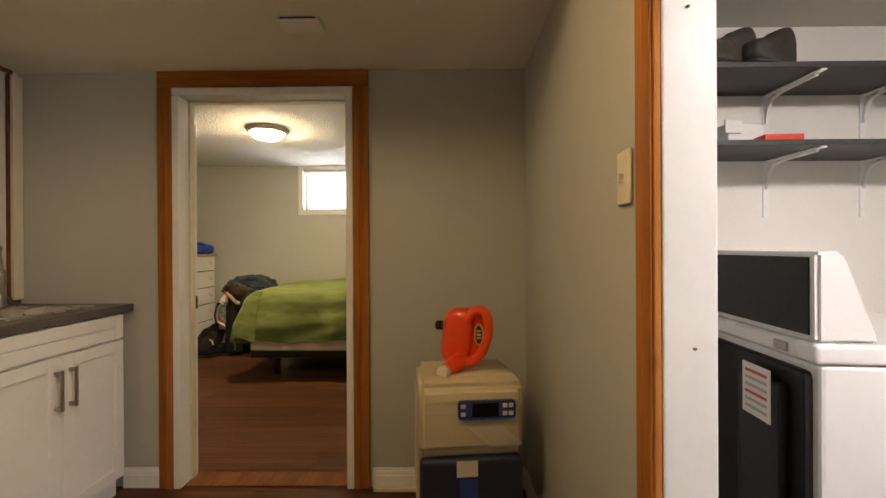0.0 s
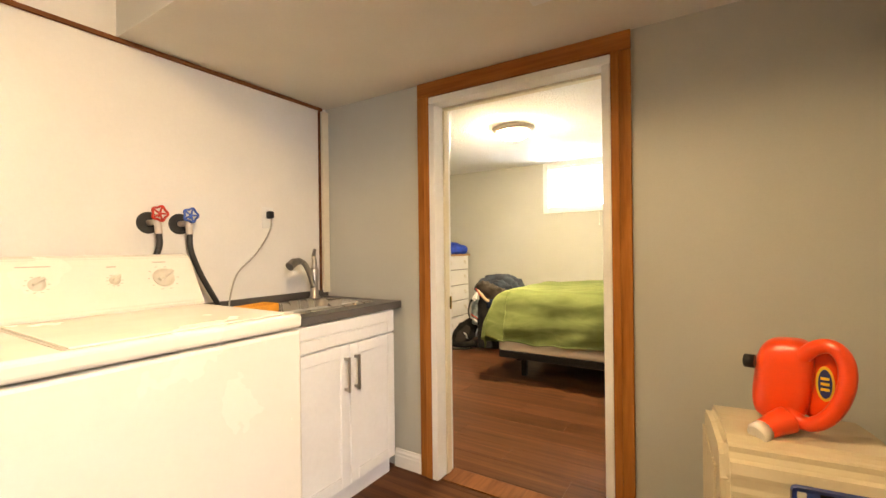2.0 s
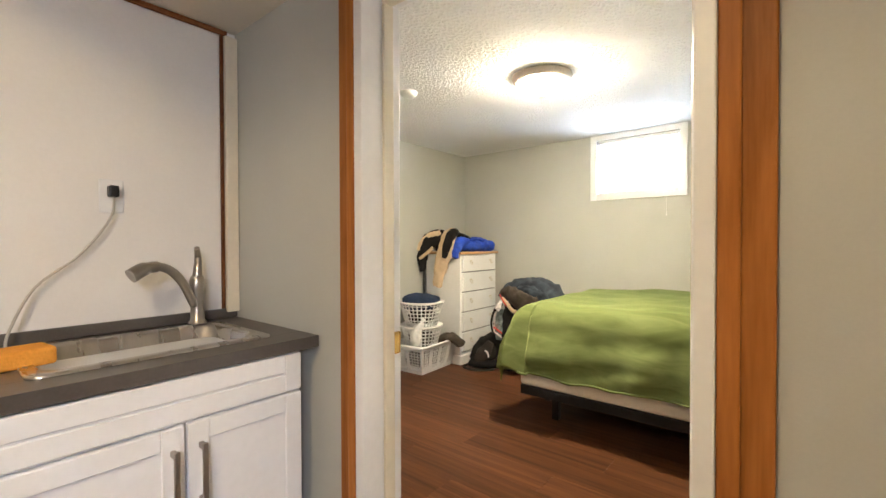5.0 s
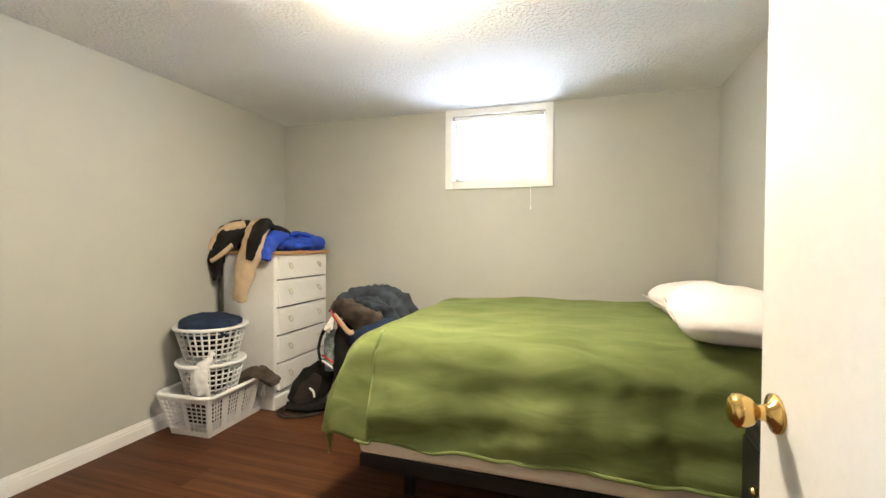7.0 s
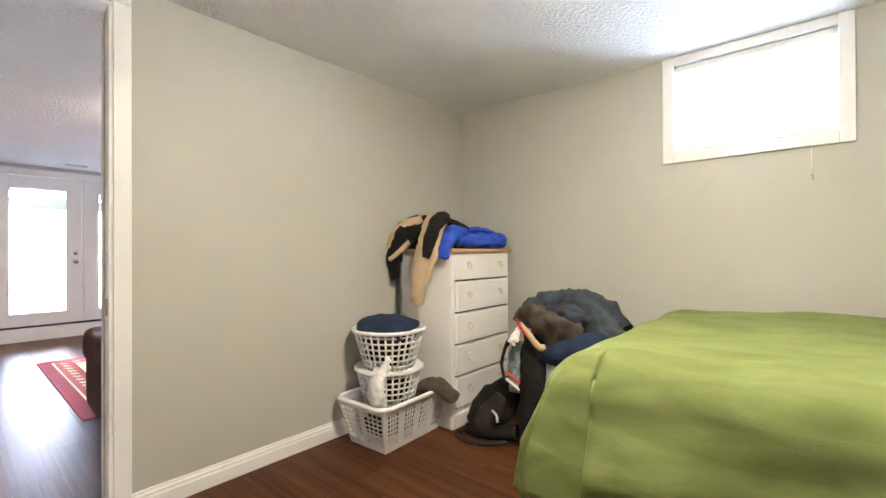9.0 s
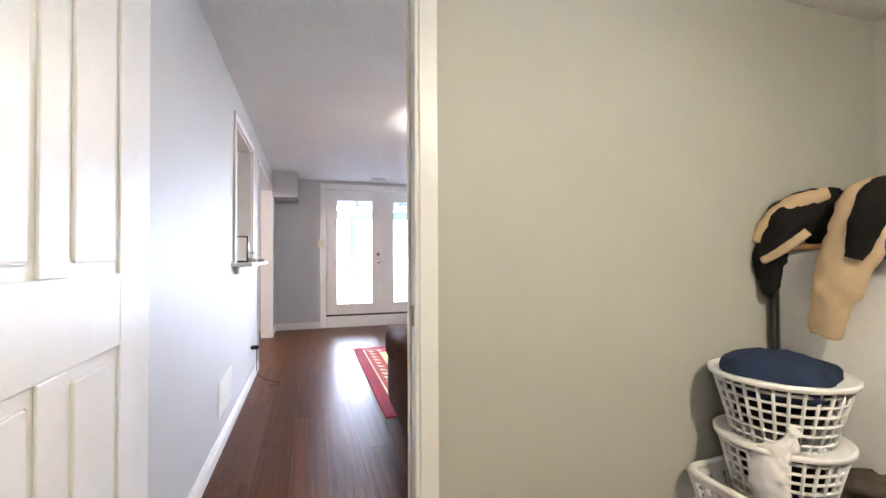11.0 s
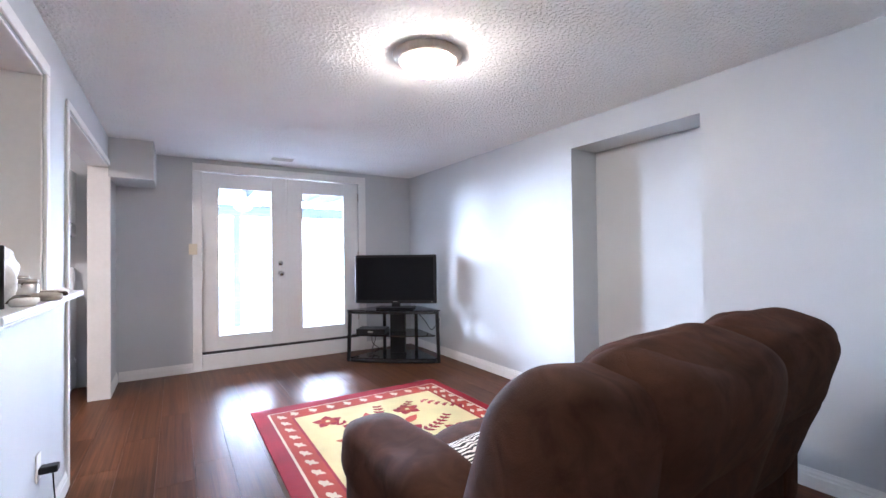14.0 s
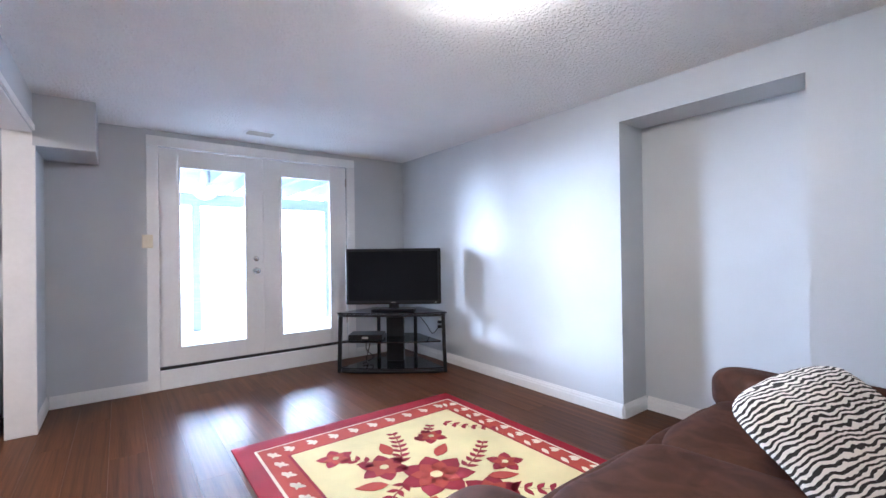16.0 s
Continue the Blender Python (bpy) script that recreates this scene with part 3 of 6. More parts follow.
fd = thing("door_3", "pair of white glazed french doors, closed", "door")
fd["kind"] = "structure"
for y0, y1, g0, g1 in ((3.212, 4.097, 3.371, 3.928), (4.104, 4.993, 4.277, 4.803)):
    lf = part("leaf", box((-8.9, y0, 0.20), (-8.858, g0, 2.16), 0.003), WHITE, fd)
    part("stile", box((-8.9, g1, 0.20), (-8.858, y1, 2.16), 0.003), WHITE, fd)
    part("bottom_rail", box((-8.9, g0, 0.20), (-8.858, g1, 0.36), 0.001), WHITE, fd)
    part("top_rail", box((-8.9, g0, 2.0), (-8.858, g1, 2.16), 0.001), WHITE, fd)
    for a, b in (((g0 - 0.02, 0.34), (g0 + 0.004, 2.02)), ((g1 - 0.004, 0.34), (g1 + 0.02, 2.02)), ((g0 + 0.005, 0.34), (g1 - 0.005, 0.364)), ((g0 + 0.005, 1.996), (g1 - 0.005, 2.02))):
        part("bead", box((-8.8575, a[0], a[1]), (-8.848, b[0], b[1]), 0.003), WHITE, fd)
    gl = part("pane", box((-8.882, g0, 0.361), (-8.877, g1, 1.999)), GLASS, fd, "clear glass pane")
    gl.visible_shadow = False
part("astragal", box((-8.8575, 4.091, 0.20), (-8.848, 4.11, 2.16), 0.003), WHITE, fd)
knob(fd, (-8.858, 4.025, 1.03), 1, CHROME, "x")
bm = bmesh.new()
turned(bm, [(0.028, 0), (0.028, 0.008), (0.018, 0.014), (0.004, 0.016)], 20, (-8.858, 4.025, 1.15), "x")
part("deadbolt", bm, CHROME, fd)
part("weather_strip", box((-8.9, 3.212, 0.172), (-8.847, 4.993, 0.198)), RUBBER, fd, "black rubber sweep")
for z in (0.4, 1.2, 1.95):
    part("hinge", box((-8.857, 4.985, z), (-8.844, 5, z + 0.09), 0.003), NICKEL, fd)
casing("trim_7", None, [
    ("upright", (-8.844, 3.12, 0), (-8.828, 3.209, 2.166), WHITE), ("upright", (-8.844, 4.996, 0), (-8.828, 5.093, 2.166), WHITE), ("head_board", (-8.844, 3.12, 2.167), (-8.828, 5.093, 2.256), WHITE),
    ("sill_board", (-8.88, 3.211, 0), (-8.832, 4.994, 0.17), WHITE)], "white trim and sill board of the french doors", None)

w1 = thing("window_1", "small high basement window, white frame, lowered blind", "window")
w1["kind"] = "structure"
for a, b in (((-1.78, 1.667), (-1.72, 2.302)), ((-0.99, 1.667), (-0.93, 2.302)), ((-1.719, 1.667), (-0.991, 1.73)), ((-1.719, 2.25), (-0.991, 2.302))):
    part("window_frame", box((a[0], 5.707, a[1]), (b[0], 5.724, b[1]), 0.003), WHITE, w1)
for a, b in (((-1.719, 1.731), (-1.69, 2.249)), ((-1.02, 1.731), (-0.991, 2.249)), ((-1.689, 1.731), (-1.021, 1.76)), ((-1.689, 2.22), (-1.021, 2.249))):
    part("sash", box((a[0], 5.825, a[1]), (b[0], 5.865, b[1]), 0.003), WHITE, w1)
pn = part("pane", box((-1.69, 5.843, 1.758), (-1.02, 5.847, 2.222)), GLASS, w1)
pn.visible_shadow = False
bl = thing("window_blind", "white horizontal slat blind with a pull cord", "blind")
part("head_rail", box((-1.71, 5.735, 2.215), (-1.0, 5.775, 2.248), 0.004), WHITE, bl)
part("bottom_rail", box((-1.70, 5.745, 1.738), (-1.01, 5.767, 1.752), 0.003), WHITE, bl)
slat = mesh_of("slat", bx(bmesh.new(), (-0.345, -0.011, -0.0006), (0.345, 0.011, 0.0006)), WHITE)
for i in range(24):
    s = new("slat", slat)
    s.parent = bl
    s.matrix_basis = pose(-1.355, 5.755, 1.765 + i * 0.0187, -28)
bm = bmesh.new()
sweep(bm, [(-1.095, 5.7, 1.74), (-1.094, 5.701, 1.6), (-1.093, 5.702, 1.52)], 0.0016, 6)
part("cord", bm, WHITE, bl)
bm = bmesh.new()
turned(bm, [(0.002, 0.02), (0.005, 0.012), (0.006, 0), (0.001, -0.004)], 10, (-1.093, 5.702, 1.5))
part("cord_tassel", bm, WHITE, bl)
solid("sky_beyond_window", box((-2.6, 6.675, 1.3), (-0.1, 6.685, 3.4)), WINGLOW, "bright white daylight beyond the window well", "backdrop", "structure")
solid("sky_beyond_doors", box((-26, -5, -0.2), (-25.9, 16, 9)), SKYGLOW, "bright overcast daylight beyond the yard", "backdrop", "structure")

# ---- outside ----
dk = thing("deck", "weathered blue-grey timber deck overhead on posts", "deck")
for y in (3.93, 6.15):
    part("post", box((-12.35, y - 0.06, -0.03), (-12.23, y + 0.06, 2.0), 0.006), DECKW, dk)
part("beam", box((-12.38, 1.5, 2.0), (-12.21, 7.925, 2.2), 0.006), DECKW, dk)
for i in range(14):
    part("joist", box((-12.58, 1.7 + i * 0.45, 2.201), (-8.98, 1.74 + i * 0.45, 2.38), 0.004), DECKW, dk)
for i in range(26):
    part("deck_board", box((-12.63 + i * 0.142, 1.5, 2.381), (-12.63 + i * 0.142 + 0.132, 8.0, 2.41), 0.003), DECKW, dk)
pl = thing("porch_light", "white glass bowl porch light under the deck", "lamp", (-11.08, 3.895, 0))
bm = bmesh.new()
turned(bm, [(0.02, 1.96), (0.09, 1.985), (0.14, 2.03), (0.155, 2.08), (0.15, 2.082), (0.0, 2.05)], 24)
part("bowl", bm, WHITE, pl)
bm = bmesh.new()
turned(bm, [(0.015, 2.06), (0.015, 2.19), (0.06, 2.20), (0.06, 2.38)], 16)
part("stem", bm, WHITE, pl)


# ---- ceiling lamps ----
def ceiling_lamp(at, m, label):
    root = thing("ceiling_lamp", label, "lamp", at)
    bm = bmesh.new()
    turned(bm, [(0.150, 0), (0.184, -0.002), (0.188, -0.010), (0.180, -0.018), (0.176, -0.030), (0.160, -0.040), (0.148, -0.044), (0.142, -0.036), (0.140, -0.018)], 48)
    part("rim", bm, BRONZE, root, "bronze metal rim")
    bm = bmesh.new()
    prof = [(0.141 * math.cos(a), -0.040 - 0.066 * math.sin(a)) for a in [i * math.pi / 2 / 9 for i in range(10)]]
    prof[-1] = (0.006, prof[-1][1])
    turned(bm, prof, 40)
    part("shade", bm, m, root, "lit frosted glass bowl")
    bm = bmesh.new()
    turned(bm, [(0.004, -0.104), (0.009, -0.108), (0.011, -0.115), (0.006, -0.123), (0.001, -0.125)], 14)
    part("finial", bm, BRONZE, root)


ceiling_lamp((-5.5, 4.125, H), GLOW_V, "lit flush ceiling lamp with bronze rim, living room")
ceiling_lamp((-1.45, 3.98, H), GLOW_B, "lit flush ceiling lamp with bronze rim, bedroom")
ceiling_lamp((-0.42, 0.84, H + 0.02), GLOW_L, "lit flush ceiling lamp above the laundry")
# added out of view, to brighten the kitchen behind the openings
ceiling_lamp((-6.78, 0.9, H + 0.02), GLOW_K, "unseen flush ceiling lamp added to light the kitchen")
# this one is never seen either; it is added as fill for the utility room
ceiling_lamp((1.5, 0.2, 2.16), GLOW_U, "unseen flush ceiling lamp added to light the utility room")


def disc_on_ceiling(at, r, label, name, cat):
    bm = bmesh.new()
    turned(bm, [(r, 0), (r, -0.012), (r * 0.86, -0.028), (r * 0.4, -0.034), (0.002, -0.034)], 24, at)
    solid(name, bm, WHITE, label, cat)


disc_on_ceiling((-2.29, 3.645, H), 0.06, "white round smoke alarm on the ceiling", "smoke_alarm", "alarm")
rg = thing("ceiling_vent", "small white louvred register in the ceiling", "vent", (-8.42, 3.965, H))
part("frame", box((-0.08, -0.13, -0.008), (0.08, 0.13, -0.0005), 0.003), PLASW, rg)
for i in range(6):
    part("slat", box((-0.062 + i * 0.022, -0.11, -0.013), (-0.048 + i * 0.022, 0.11, -0.0085)), PRINT, rg)
lv = thing("ceiling_vent", "white plastic vent box on the laundry ceiling", "vent", (-0.415, 1.87, HL))
part("frame", box((-0.085, -0.05, -0.02), (0.085, 0.05, -0.0005), 0.006), PLASW, lv)
# dark opening of the vent, its shade drawn as a black bar
part("slot_shade", box((-0.07, -0.052, -0.012), (0.07, -0.0505, -0.006)), BLACK, lv)


# ---- laundry ----
ws = thing("washing_machine", "cream-white top-loading washing machine with dial console", "washer", (-2.0, 0.625, 0))
WY = 0.805
part("body", box((0.02, 0.002, 0.03), (0.81, WY - 0.002, 0.955), 0.012), APPL, ws)
part("top", box((0.015, 0, 0.962), (0.815, WY, 1.012), 0.014, 3), APPL, ws)
part("lid", box((0.24, 0.16, 1.0122), (0.79, WY - 0.06, 1.018), 0.003), APPL, ws)
# grey bar drawn for the shaded gap along the lid edge
part("lid_gap_shade", box((0.24, 0.148, 1.0115), (0.79, 0.156, 1.0135)), PRINT, ws)
bm = bmesh.new()
prof = [(0.02, 1.012), (0.02, 1.215), (0.05, 1.228), (0.085, 1.215), (0.20, 1.03), (0.205, 1.012)]
ra = [bm.verts.new((x, 0.012, z)) for x, z in prof]
rb = [bm.verts.new((x, WY - 0.012, z)) for x, z in prof]
for k in range(len(prof)):
    bm.faces.new((ra[k], ra[(k + 1) % 6], rb[(k + 1) % 6], rb[k]))
bm.faces.new(ra[::-1]), bm.faces.new(rb)
bmesh.ops.recalc_face_normals(bm, faces=bm.faces)
bmesh.ops.bevel(bm, geom=bm.edges[:], offset=0.006, segments=2, affect="EDGES")
part("console", bm, APPL, ws)
tilt = math.atan2(0.185, 0.115)
NRM = Vector((math.sin(tilt), 0, math.cos(tilt)))
DWN = Vector((math.cos(tilt), 0, -math.sin(tilt)))
def on_console(y, d):
    return Vector((0.085, y, 1.215)) + DWN * d
for y, r, d in ((0.11, 0.021, 0.10), (0.27, 0.021, 0.10), (0.49, 0.016, 0.10), (0.66, 0.036, 0.10)):
    c = on_console(y, d)
    rot = NRM.to_track_quat("Z", "Y").to_matrix().to_4x4()
    bm = bmesh.new()
    turned(bm, [(r * 1.12, 0.0), (r * 1.12, 0.004), (r, 0.005), (r * 0.92, 0.018), (0.003, 0.019)], 28)
    bx(bm, (-r * 0.95, -r * 0.22, 0.016), (r * 0.95, r * 0.22, 0.032), 0.003)
    bm.transform(Matrix.Translation(c) @ rot @ pose(0, 0, 0, 0, 0, 35))
    part("dial", bm, KNOBW, ws)
    bm = bmesh.new()
    for k in range(10):
        a = k * math.tau / 10
        bx(bm, (math.cos(a) * r * 1.5 - 0.004, math.sin(a) * r * 1.5 - 0.001, 0), (math.cos(a) * r * 1.5 + 0.004, math.sin(a) * r * 1.5 + 0.001, 0.0012))
    bm.transform(Matrix.Translation(c) @ rot)
    tagged(part("dial_mark", bm, PRINT, ws), kind="stuff")
for y, d, w in ((0.11, 0.035, 0.05), (0.27, 0.03, 0.09), (0.49, 0.04, 0.03), (0.66, 0.025, 0.05), (0.08, 0.19, 0.045)):
    c = on_console(y, d)
    bm = bx(bmesh.new(), (-w / 2, -0.002, 0), (w / 2, 0.002, 0.0012))
    bm.transform(Matrix.Translation(c) @ NRM.to_track_quat("Z", "Y").to_matrix().to_4x4() @ pose(0, 0, 0, 0, 0, 0))
    part("print_line", bm, PRINT, ws)
for x in (0.08, 0.75):
    for y in (0.06, WY - 0.06):
        bm = bmesh.new()
        turned(bm, [(0.02, 0), (0.022, 0.01), (0.012, 0.012), (0.012, 0.04)], 12, (x, y, 0))
        part("foot", bm, RUBBER, ws)

sk = thing("sink_cabinet", "white shaker sink cabinet with two bar handles", "cabinet", (-2.03, 1.45, 0))
CW = 0.82
part("body", box((0.02, 0, 0.09), (0.56, CW, 0.905), 0.002), WHITE, sk)
part("toe_kick", box((0.02, 0.01, 0), (0.54, CW - 0.01, 0.089)), WHITE, sk)
def shaker(root, name, y0, y1, z0, z1, x):
    bm = box((x, y0, z0), (x + 0.012, y1, z1), 0.002)
    f = 0.055
    for a, b in (((y0, z0), (y0 + f, z1)), ((y1 - f, z0), (y1, z1)), ((y0 + f, z0), (y1 - f, z0 + f)), ((y0 + f, z1 - f), (y1 - f, z1))):
        bx(bm, (x + 0.0121, a[0] + 0.0003, a[1] + 0.0003), (x + 0.02, b[0] - 0.0003, b[1] - 0.0003), 0.0025, 1)
    return part(name, bm, WHITE, root)
shaker(sk, "false_drawer", 0.006, CW - 0.006, 0.785, 0.90, 0.561)
dl = shaker(sk, "door", 0.006, CW / 2 + 0.06, 0.10, 0.776, 0.561)
dr = shaker(sk, "door", CW / 2 + 0.066, CW - 0.006, 0.10, 0.776, 0.561)
for dd, y in ((dl, CW / 2 + 0.03), (dr, CW / 2 + 0.098)):
    bm = bmesh.new()
    bx(bm, (0.606, y - 0.007, 0.555), (0.616, y + 0.007, 0.725), 0.003)
    bx(bm, (0.581, y - 0.006, 0.56), (0.606, y + 0.006, 0.575), 0.002)
    bx(bm, (0.581, y - 0.006, 0.705), (0.606, y + 0.006, 0.72), 0.002)
    part("handle", bm, NICKEL, dd, "brushed nickel bar handle")
ct = thing("worktop", "dark grey laminate worktop with backsplash lip", "worktop", (-2.047, 1.445, 0))
for a, b in (((0, 0, 0.907), (0.10, 0.885, 0.945)), ((0.49, 0, 0.907), (0.60, 0.885, 0.945)), ((0.10, 0, 0.907), (0.49, 0.20, 0.945)), ((0.10, 0.76, 0.907), (0.49, 0.885, 0.945))):
    part("slab", box(a, b, 0.001), COUNTER, ct)
part("lip", box((0, 0, 0.946), (0.015, 0.885, 0.985), 0.003), COUNTER, ct)
sn = thing("sink", "stainless steel drop-in sink basin", "sink", (-2.047, 1.445, 0))
bm = bmesh.new()
def rrect(x0, y0, x1, y1, r, z, n=5):
    out = []
    for cx, cy, a0 in ((x1 - r, y1 - r, 0), (x0 + r, y1 - r, 90), (x0 + r, y0 + r, 180), (x1 - r, y0 + r, 270)):
        for k in range(n + 1):
            a = radians(a0 + 90 * k / n)
            out.append(bm.verts.new((cx + r * math.cos(a), cy + r * math.sin(a), z)))
    return out
rings = [rrect(0.085, 0.185, 0.505, 0.775, 0.03, 0.9455), rrect(0.085, 0.185, 0.505, 0.775, 0.03, 0.951), rrect(0.115, 0.215, 0.475, 0.745, 0.05, 0.953), rrect(0.125, 0.225, 0.465, 0.735, 0.05, 0.94), rrect(0.14, 0.24, 0.45, 0.72, 0.06, 0.80), rrect(0.18, 0.28, 0.41, 0.68, 0.06, 0.785)]
for a, b in zip(rings, rings[1:]):
    for k in range(len(a)):
        bm.faces.new((a[k], a[(k + 1) % len(a)], b[(k + 1) % len(a)], b[k])).smooth = True
bm.faces.new(rings[-1][::-1])
part("basin", bm, STEEL, sn)
bm = bmesh.new()
turned(bm, [(0.04, 0.7855), (0.04, 0.789), (0.03, 0.787), (0.002, 0.787)], 20, (0.295, 0.48, 0))
part("drain", bm, CHROME, sn)
fc = thing("faucet", "brushed nickel pull-out faucet with lever", "faucet", (-1.945, 2.14, 0.953))
bm = bmesh.new()
turned(bm, [(0.032, 0), (0.032, 0.008), (0.024, 0.016), (0.022, 0.08), (0.025, 0.12), (0.026, 0.165), (0.02, 0.18), (0.004, 0.184)], 24)
part("column", bm, NICKEL, fc)
bm = bmesh.new()
sweep(bm, smooth_path([(0.006, -0.012, 0.07), (0.02, -0.06, 0.165), (0.04, -0.115, 0.215), (0.055, -0.175, 0.22), (0.065, -0.225, 0.195)]), [0.015 + 0.004 * (i > 14) + 0.005 * (i > 18) for i in range(25)], 14)
part("spout", bm, NICKEL, fc)
bm = bmesh.new()
sweep(bm, smooth_path([(0, 0, 0.17), (-0.004, 0.004, 0.21), (-0.012, 0.008, 0.25), (0.012, -0.004, 0.285)]), [0.018 - 0.0005 * i for i in range(19)], 12)
part("lever", bm, NICKEL, fc)
solid("sponge", box((-0.05, -0.10, 0), (0.05, 0.10, 0.045), 0.008), SPONGE, "orange yellow sponge block on the worktop edge", "sponge", at=(-1.72, 1.60, 0.946), rz=8)


def valve(y, m, word):
    root = thing("water_valve", word + " wheel hose valve in a black wall hole", "valve", (-2.049, y, 1.365))
    bm = bmesh.new()
    turned(bm, [(0.048, 0), (0.048, 0.004), (0.04, 0.0045), (0.002, 0.0045)], 28, (0, 0, 0), "x")
    part("hole_ring", bm, RUBBER, root)
    bm = bmesh.new()
    sweep(bm, [(0.004, 0, 0), (0.06, 0.015, 0.002)], 0.013, 12)
    sweep(bm, smooth_path([(0.05, 0.012, 0.03), (0.055, 0.014, 0), (0.058, 0.016, -0.05)]), 0.015, 12)
    part("brass_body", bm, BRONZE, root)
    bm = bmesh.new()
    n = 40
    sweep(bm, [(0.075 + 0.0 * k, 0.014 + 0.03 * math.cos(k * math.tau / n) * (1 + 0.12 * math.cos(5 * k * math.tau / n)), 0.038 + 0.03 * math.sin(k * math.tau / n) * (1 + 0.12 * math.cos(5 * k * math.tau / n))) for k in range(n + 1)], 0.005, 8)
    for k in range(5):
        a = k * math.tau / 5
        sweep(bm, [(0.075, 0.014, 0.038), (0.075, 0.014 + 0.03 * math.cos(a), 0.038 + 0.03 * math.sin(a))], 0.004, 6)
    sweep(bm, [(0.05, 0.013, 0.02), (0.082, 0.014, 0.038)], 0.006, 8)
    part("wheel", bm, m, root, "painted metal hand wheel")


valve(1.31, REDP, "red")
valve(1.44, BLUEP, "blue")
for y, pts in ((1.31, [(-1.991, 1.326, 1.32), (-1.985, 1.325, 1.26), (-1.995, 1.30, 1.18), (-2.02, 1.28, 1.08)]), (1.44, [(-1.991, 1.456, 1.32), (-1.985, 1.458, 1.24), (-1.975, 1.50, 1.12), (-1.965, 1.56, 1.0), (-1.97, 1.58, 0.955)])):
    bm = bmesh.new()
    sweep(bm, smooth_path(pts), 0.0125, 10)
    solid("water_hose", bm, RUBBER, "black rubber washing machine hose", "hose")
oc = thing("wall_outlet", "white wall outlet with black plug and grey cord", "outlet", (-2.049, 1.905, 1.42))
part("cover_plate", box((0, -0.035, -0.058), (0.006, 0.035, 0.058), 0.004), WHITE, oc)
part("plug", box((0.006, -0.014, -0.005), (0.04, 0.016, 0.035), 0.006), BLACK, oc)
bm = bmesh.new()
sweep(bm, smooth_path([(0.036, 0.0, -0.004), (0.03, -0.01, -0.08), (0.025, -0.09, -0.2), (0.03, -0.2, -0.3), (0.06, -0.26, -0.42), (0.07, -0.27, -0.47)]), 0.004, 8)
part("cord", bm, PRINT, oc)

dh = thing("dehumidifier", "beige and navy dehumidifier with blue control panel", "dehumidifier", (0.235, 1.985, 0), 6)
bm = bmesh.new()
prof = [(-0.17, 0.42), (-0.215, 0.45), (-0.22, 0.62), (-0.205, 0.69), (-0.16, 0.715), (0.0, 0.718), (0.16, 0.70), (0.20, 0.66), (0.20, 0.03), (-0.17, 0.03)]
ra = [bm.verts.new((-0.20, y, z)) for y, z in prof]
rb = [bm.verts.new((0.20, y, z)) for y, z in prof]
n = len(prof)
for k in range(n):
    bm.faces.new((ra[k], ra[(k + 1) % n], rb[(k + 1) % n], rb[k]))
bm.faces.new(ra[::-1]), bm.faces.new(rb)
bmesh.ops.recalc_face_normals(bm, faces=bm.faces)
bmesh.ops.bevel(bm, geom=bm.edges[:], offset=0.022, segments=3, affect="EDGES")
part("housing", bm, BEIGE, dh)
part("bucket", box((-0.198, -0.225, 0.03), (0.198, -0.168, 0.425), 0.02, 3), NAVY, dh, "navy blue water bucket")
part("base", box((-0.20, -0.2, 0), (0.20, 0.2, 0.029), 0.008), NAVY, dh)
pb = part("control_panel", box((-0.055, -0.226, 0.575), (0.165, -0.2195, 0.645), 0.012), PANELB, dh, "blue control panel")
part("display", box((0.0, -0.2285, 0.585), (0.10, -0.2265, 0.635)), SCREEN, pb)
for x in (-0.035, 0.125, 0.148):
    for z in (0.595, 0.625):
        part("button", box((x - 0.009, -0.229, z - 0.008), (x + 0.009, -0.2265, z + 0.008), 0.002), KNOBW, pb)
for i in range(15):
    bm = bx(bmesh.new(), (-0.055, -0.0015, -0.0016), (0.055, 0.0015, 0.0016))
    bm.transform(Matrix.Translation((0.03 + 0.009 * i, -0.2205, 0.505)) @ Matrix.Rotation(radians(42), 4, "Y"))
    part("grille_slat", bm, KNOBW, dh)
part("sticker", box((-0.06, -0.2275, 0.36), (0.02, -0.2255, 0.42)), KNOBW, dh, "cream sticker")
part("sticker", box((-0.05, -0.2275, 0.28), (0.02, -0.2255, 0.35)), PANELB, dh, "blue energy sticker")
for i in range(16):
    part("louvre", box((-0.207, -0.13 + i * 0.02, 0.18), (-0.2005, -0.12 + i * 0.02, 0.62), 0.001, 1), BEIGE, dh)
jg = thing("detergent_jug", "orange plastic detergent jug lying with spout down", "bottle", (0.235, 1.92, 0.715), -14)
jg.scale = (0.80, 0.80, 0.80)
bm = bmesh.new()
puff(bm, (-0.04, 0.03, 0.175), (0.17, 0.15, 0.29), 0.6, 40, 26)
for v in bm.verts:
    v.co.x += 0.10 * (v.co.z - 0.16)
    v.co.y += 0.02
    v.co.z += 0.05 * v.co.x
part("body", bm, ORANGE, jg)
bm = bmesh.new()
puff(bm, (0.055, 0.035, 0.182), (0.12, 0.04, 0.25), 0.7, 36, 20)
part("recess", bm, ORANGE, jg)
bm = bmesh.new()
sweep(bm, [(0.055 + 0.072 * math.cos(a) + 0.03 * math.sin(a), -0.012 - 0.02 * math.cos(a), 0.182 + 0.135 * math.sin(a)) for a in [k * math.tau / 40 for k in range(41)]], 0.024, 14, False)
part("handle", bm, ORANGE, jg, "moulded loop handle")
bm = bmesh.new()
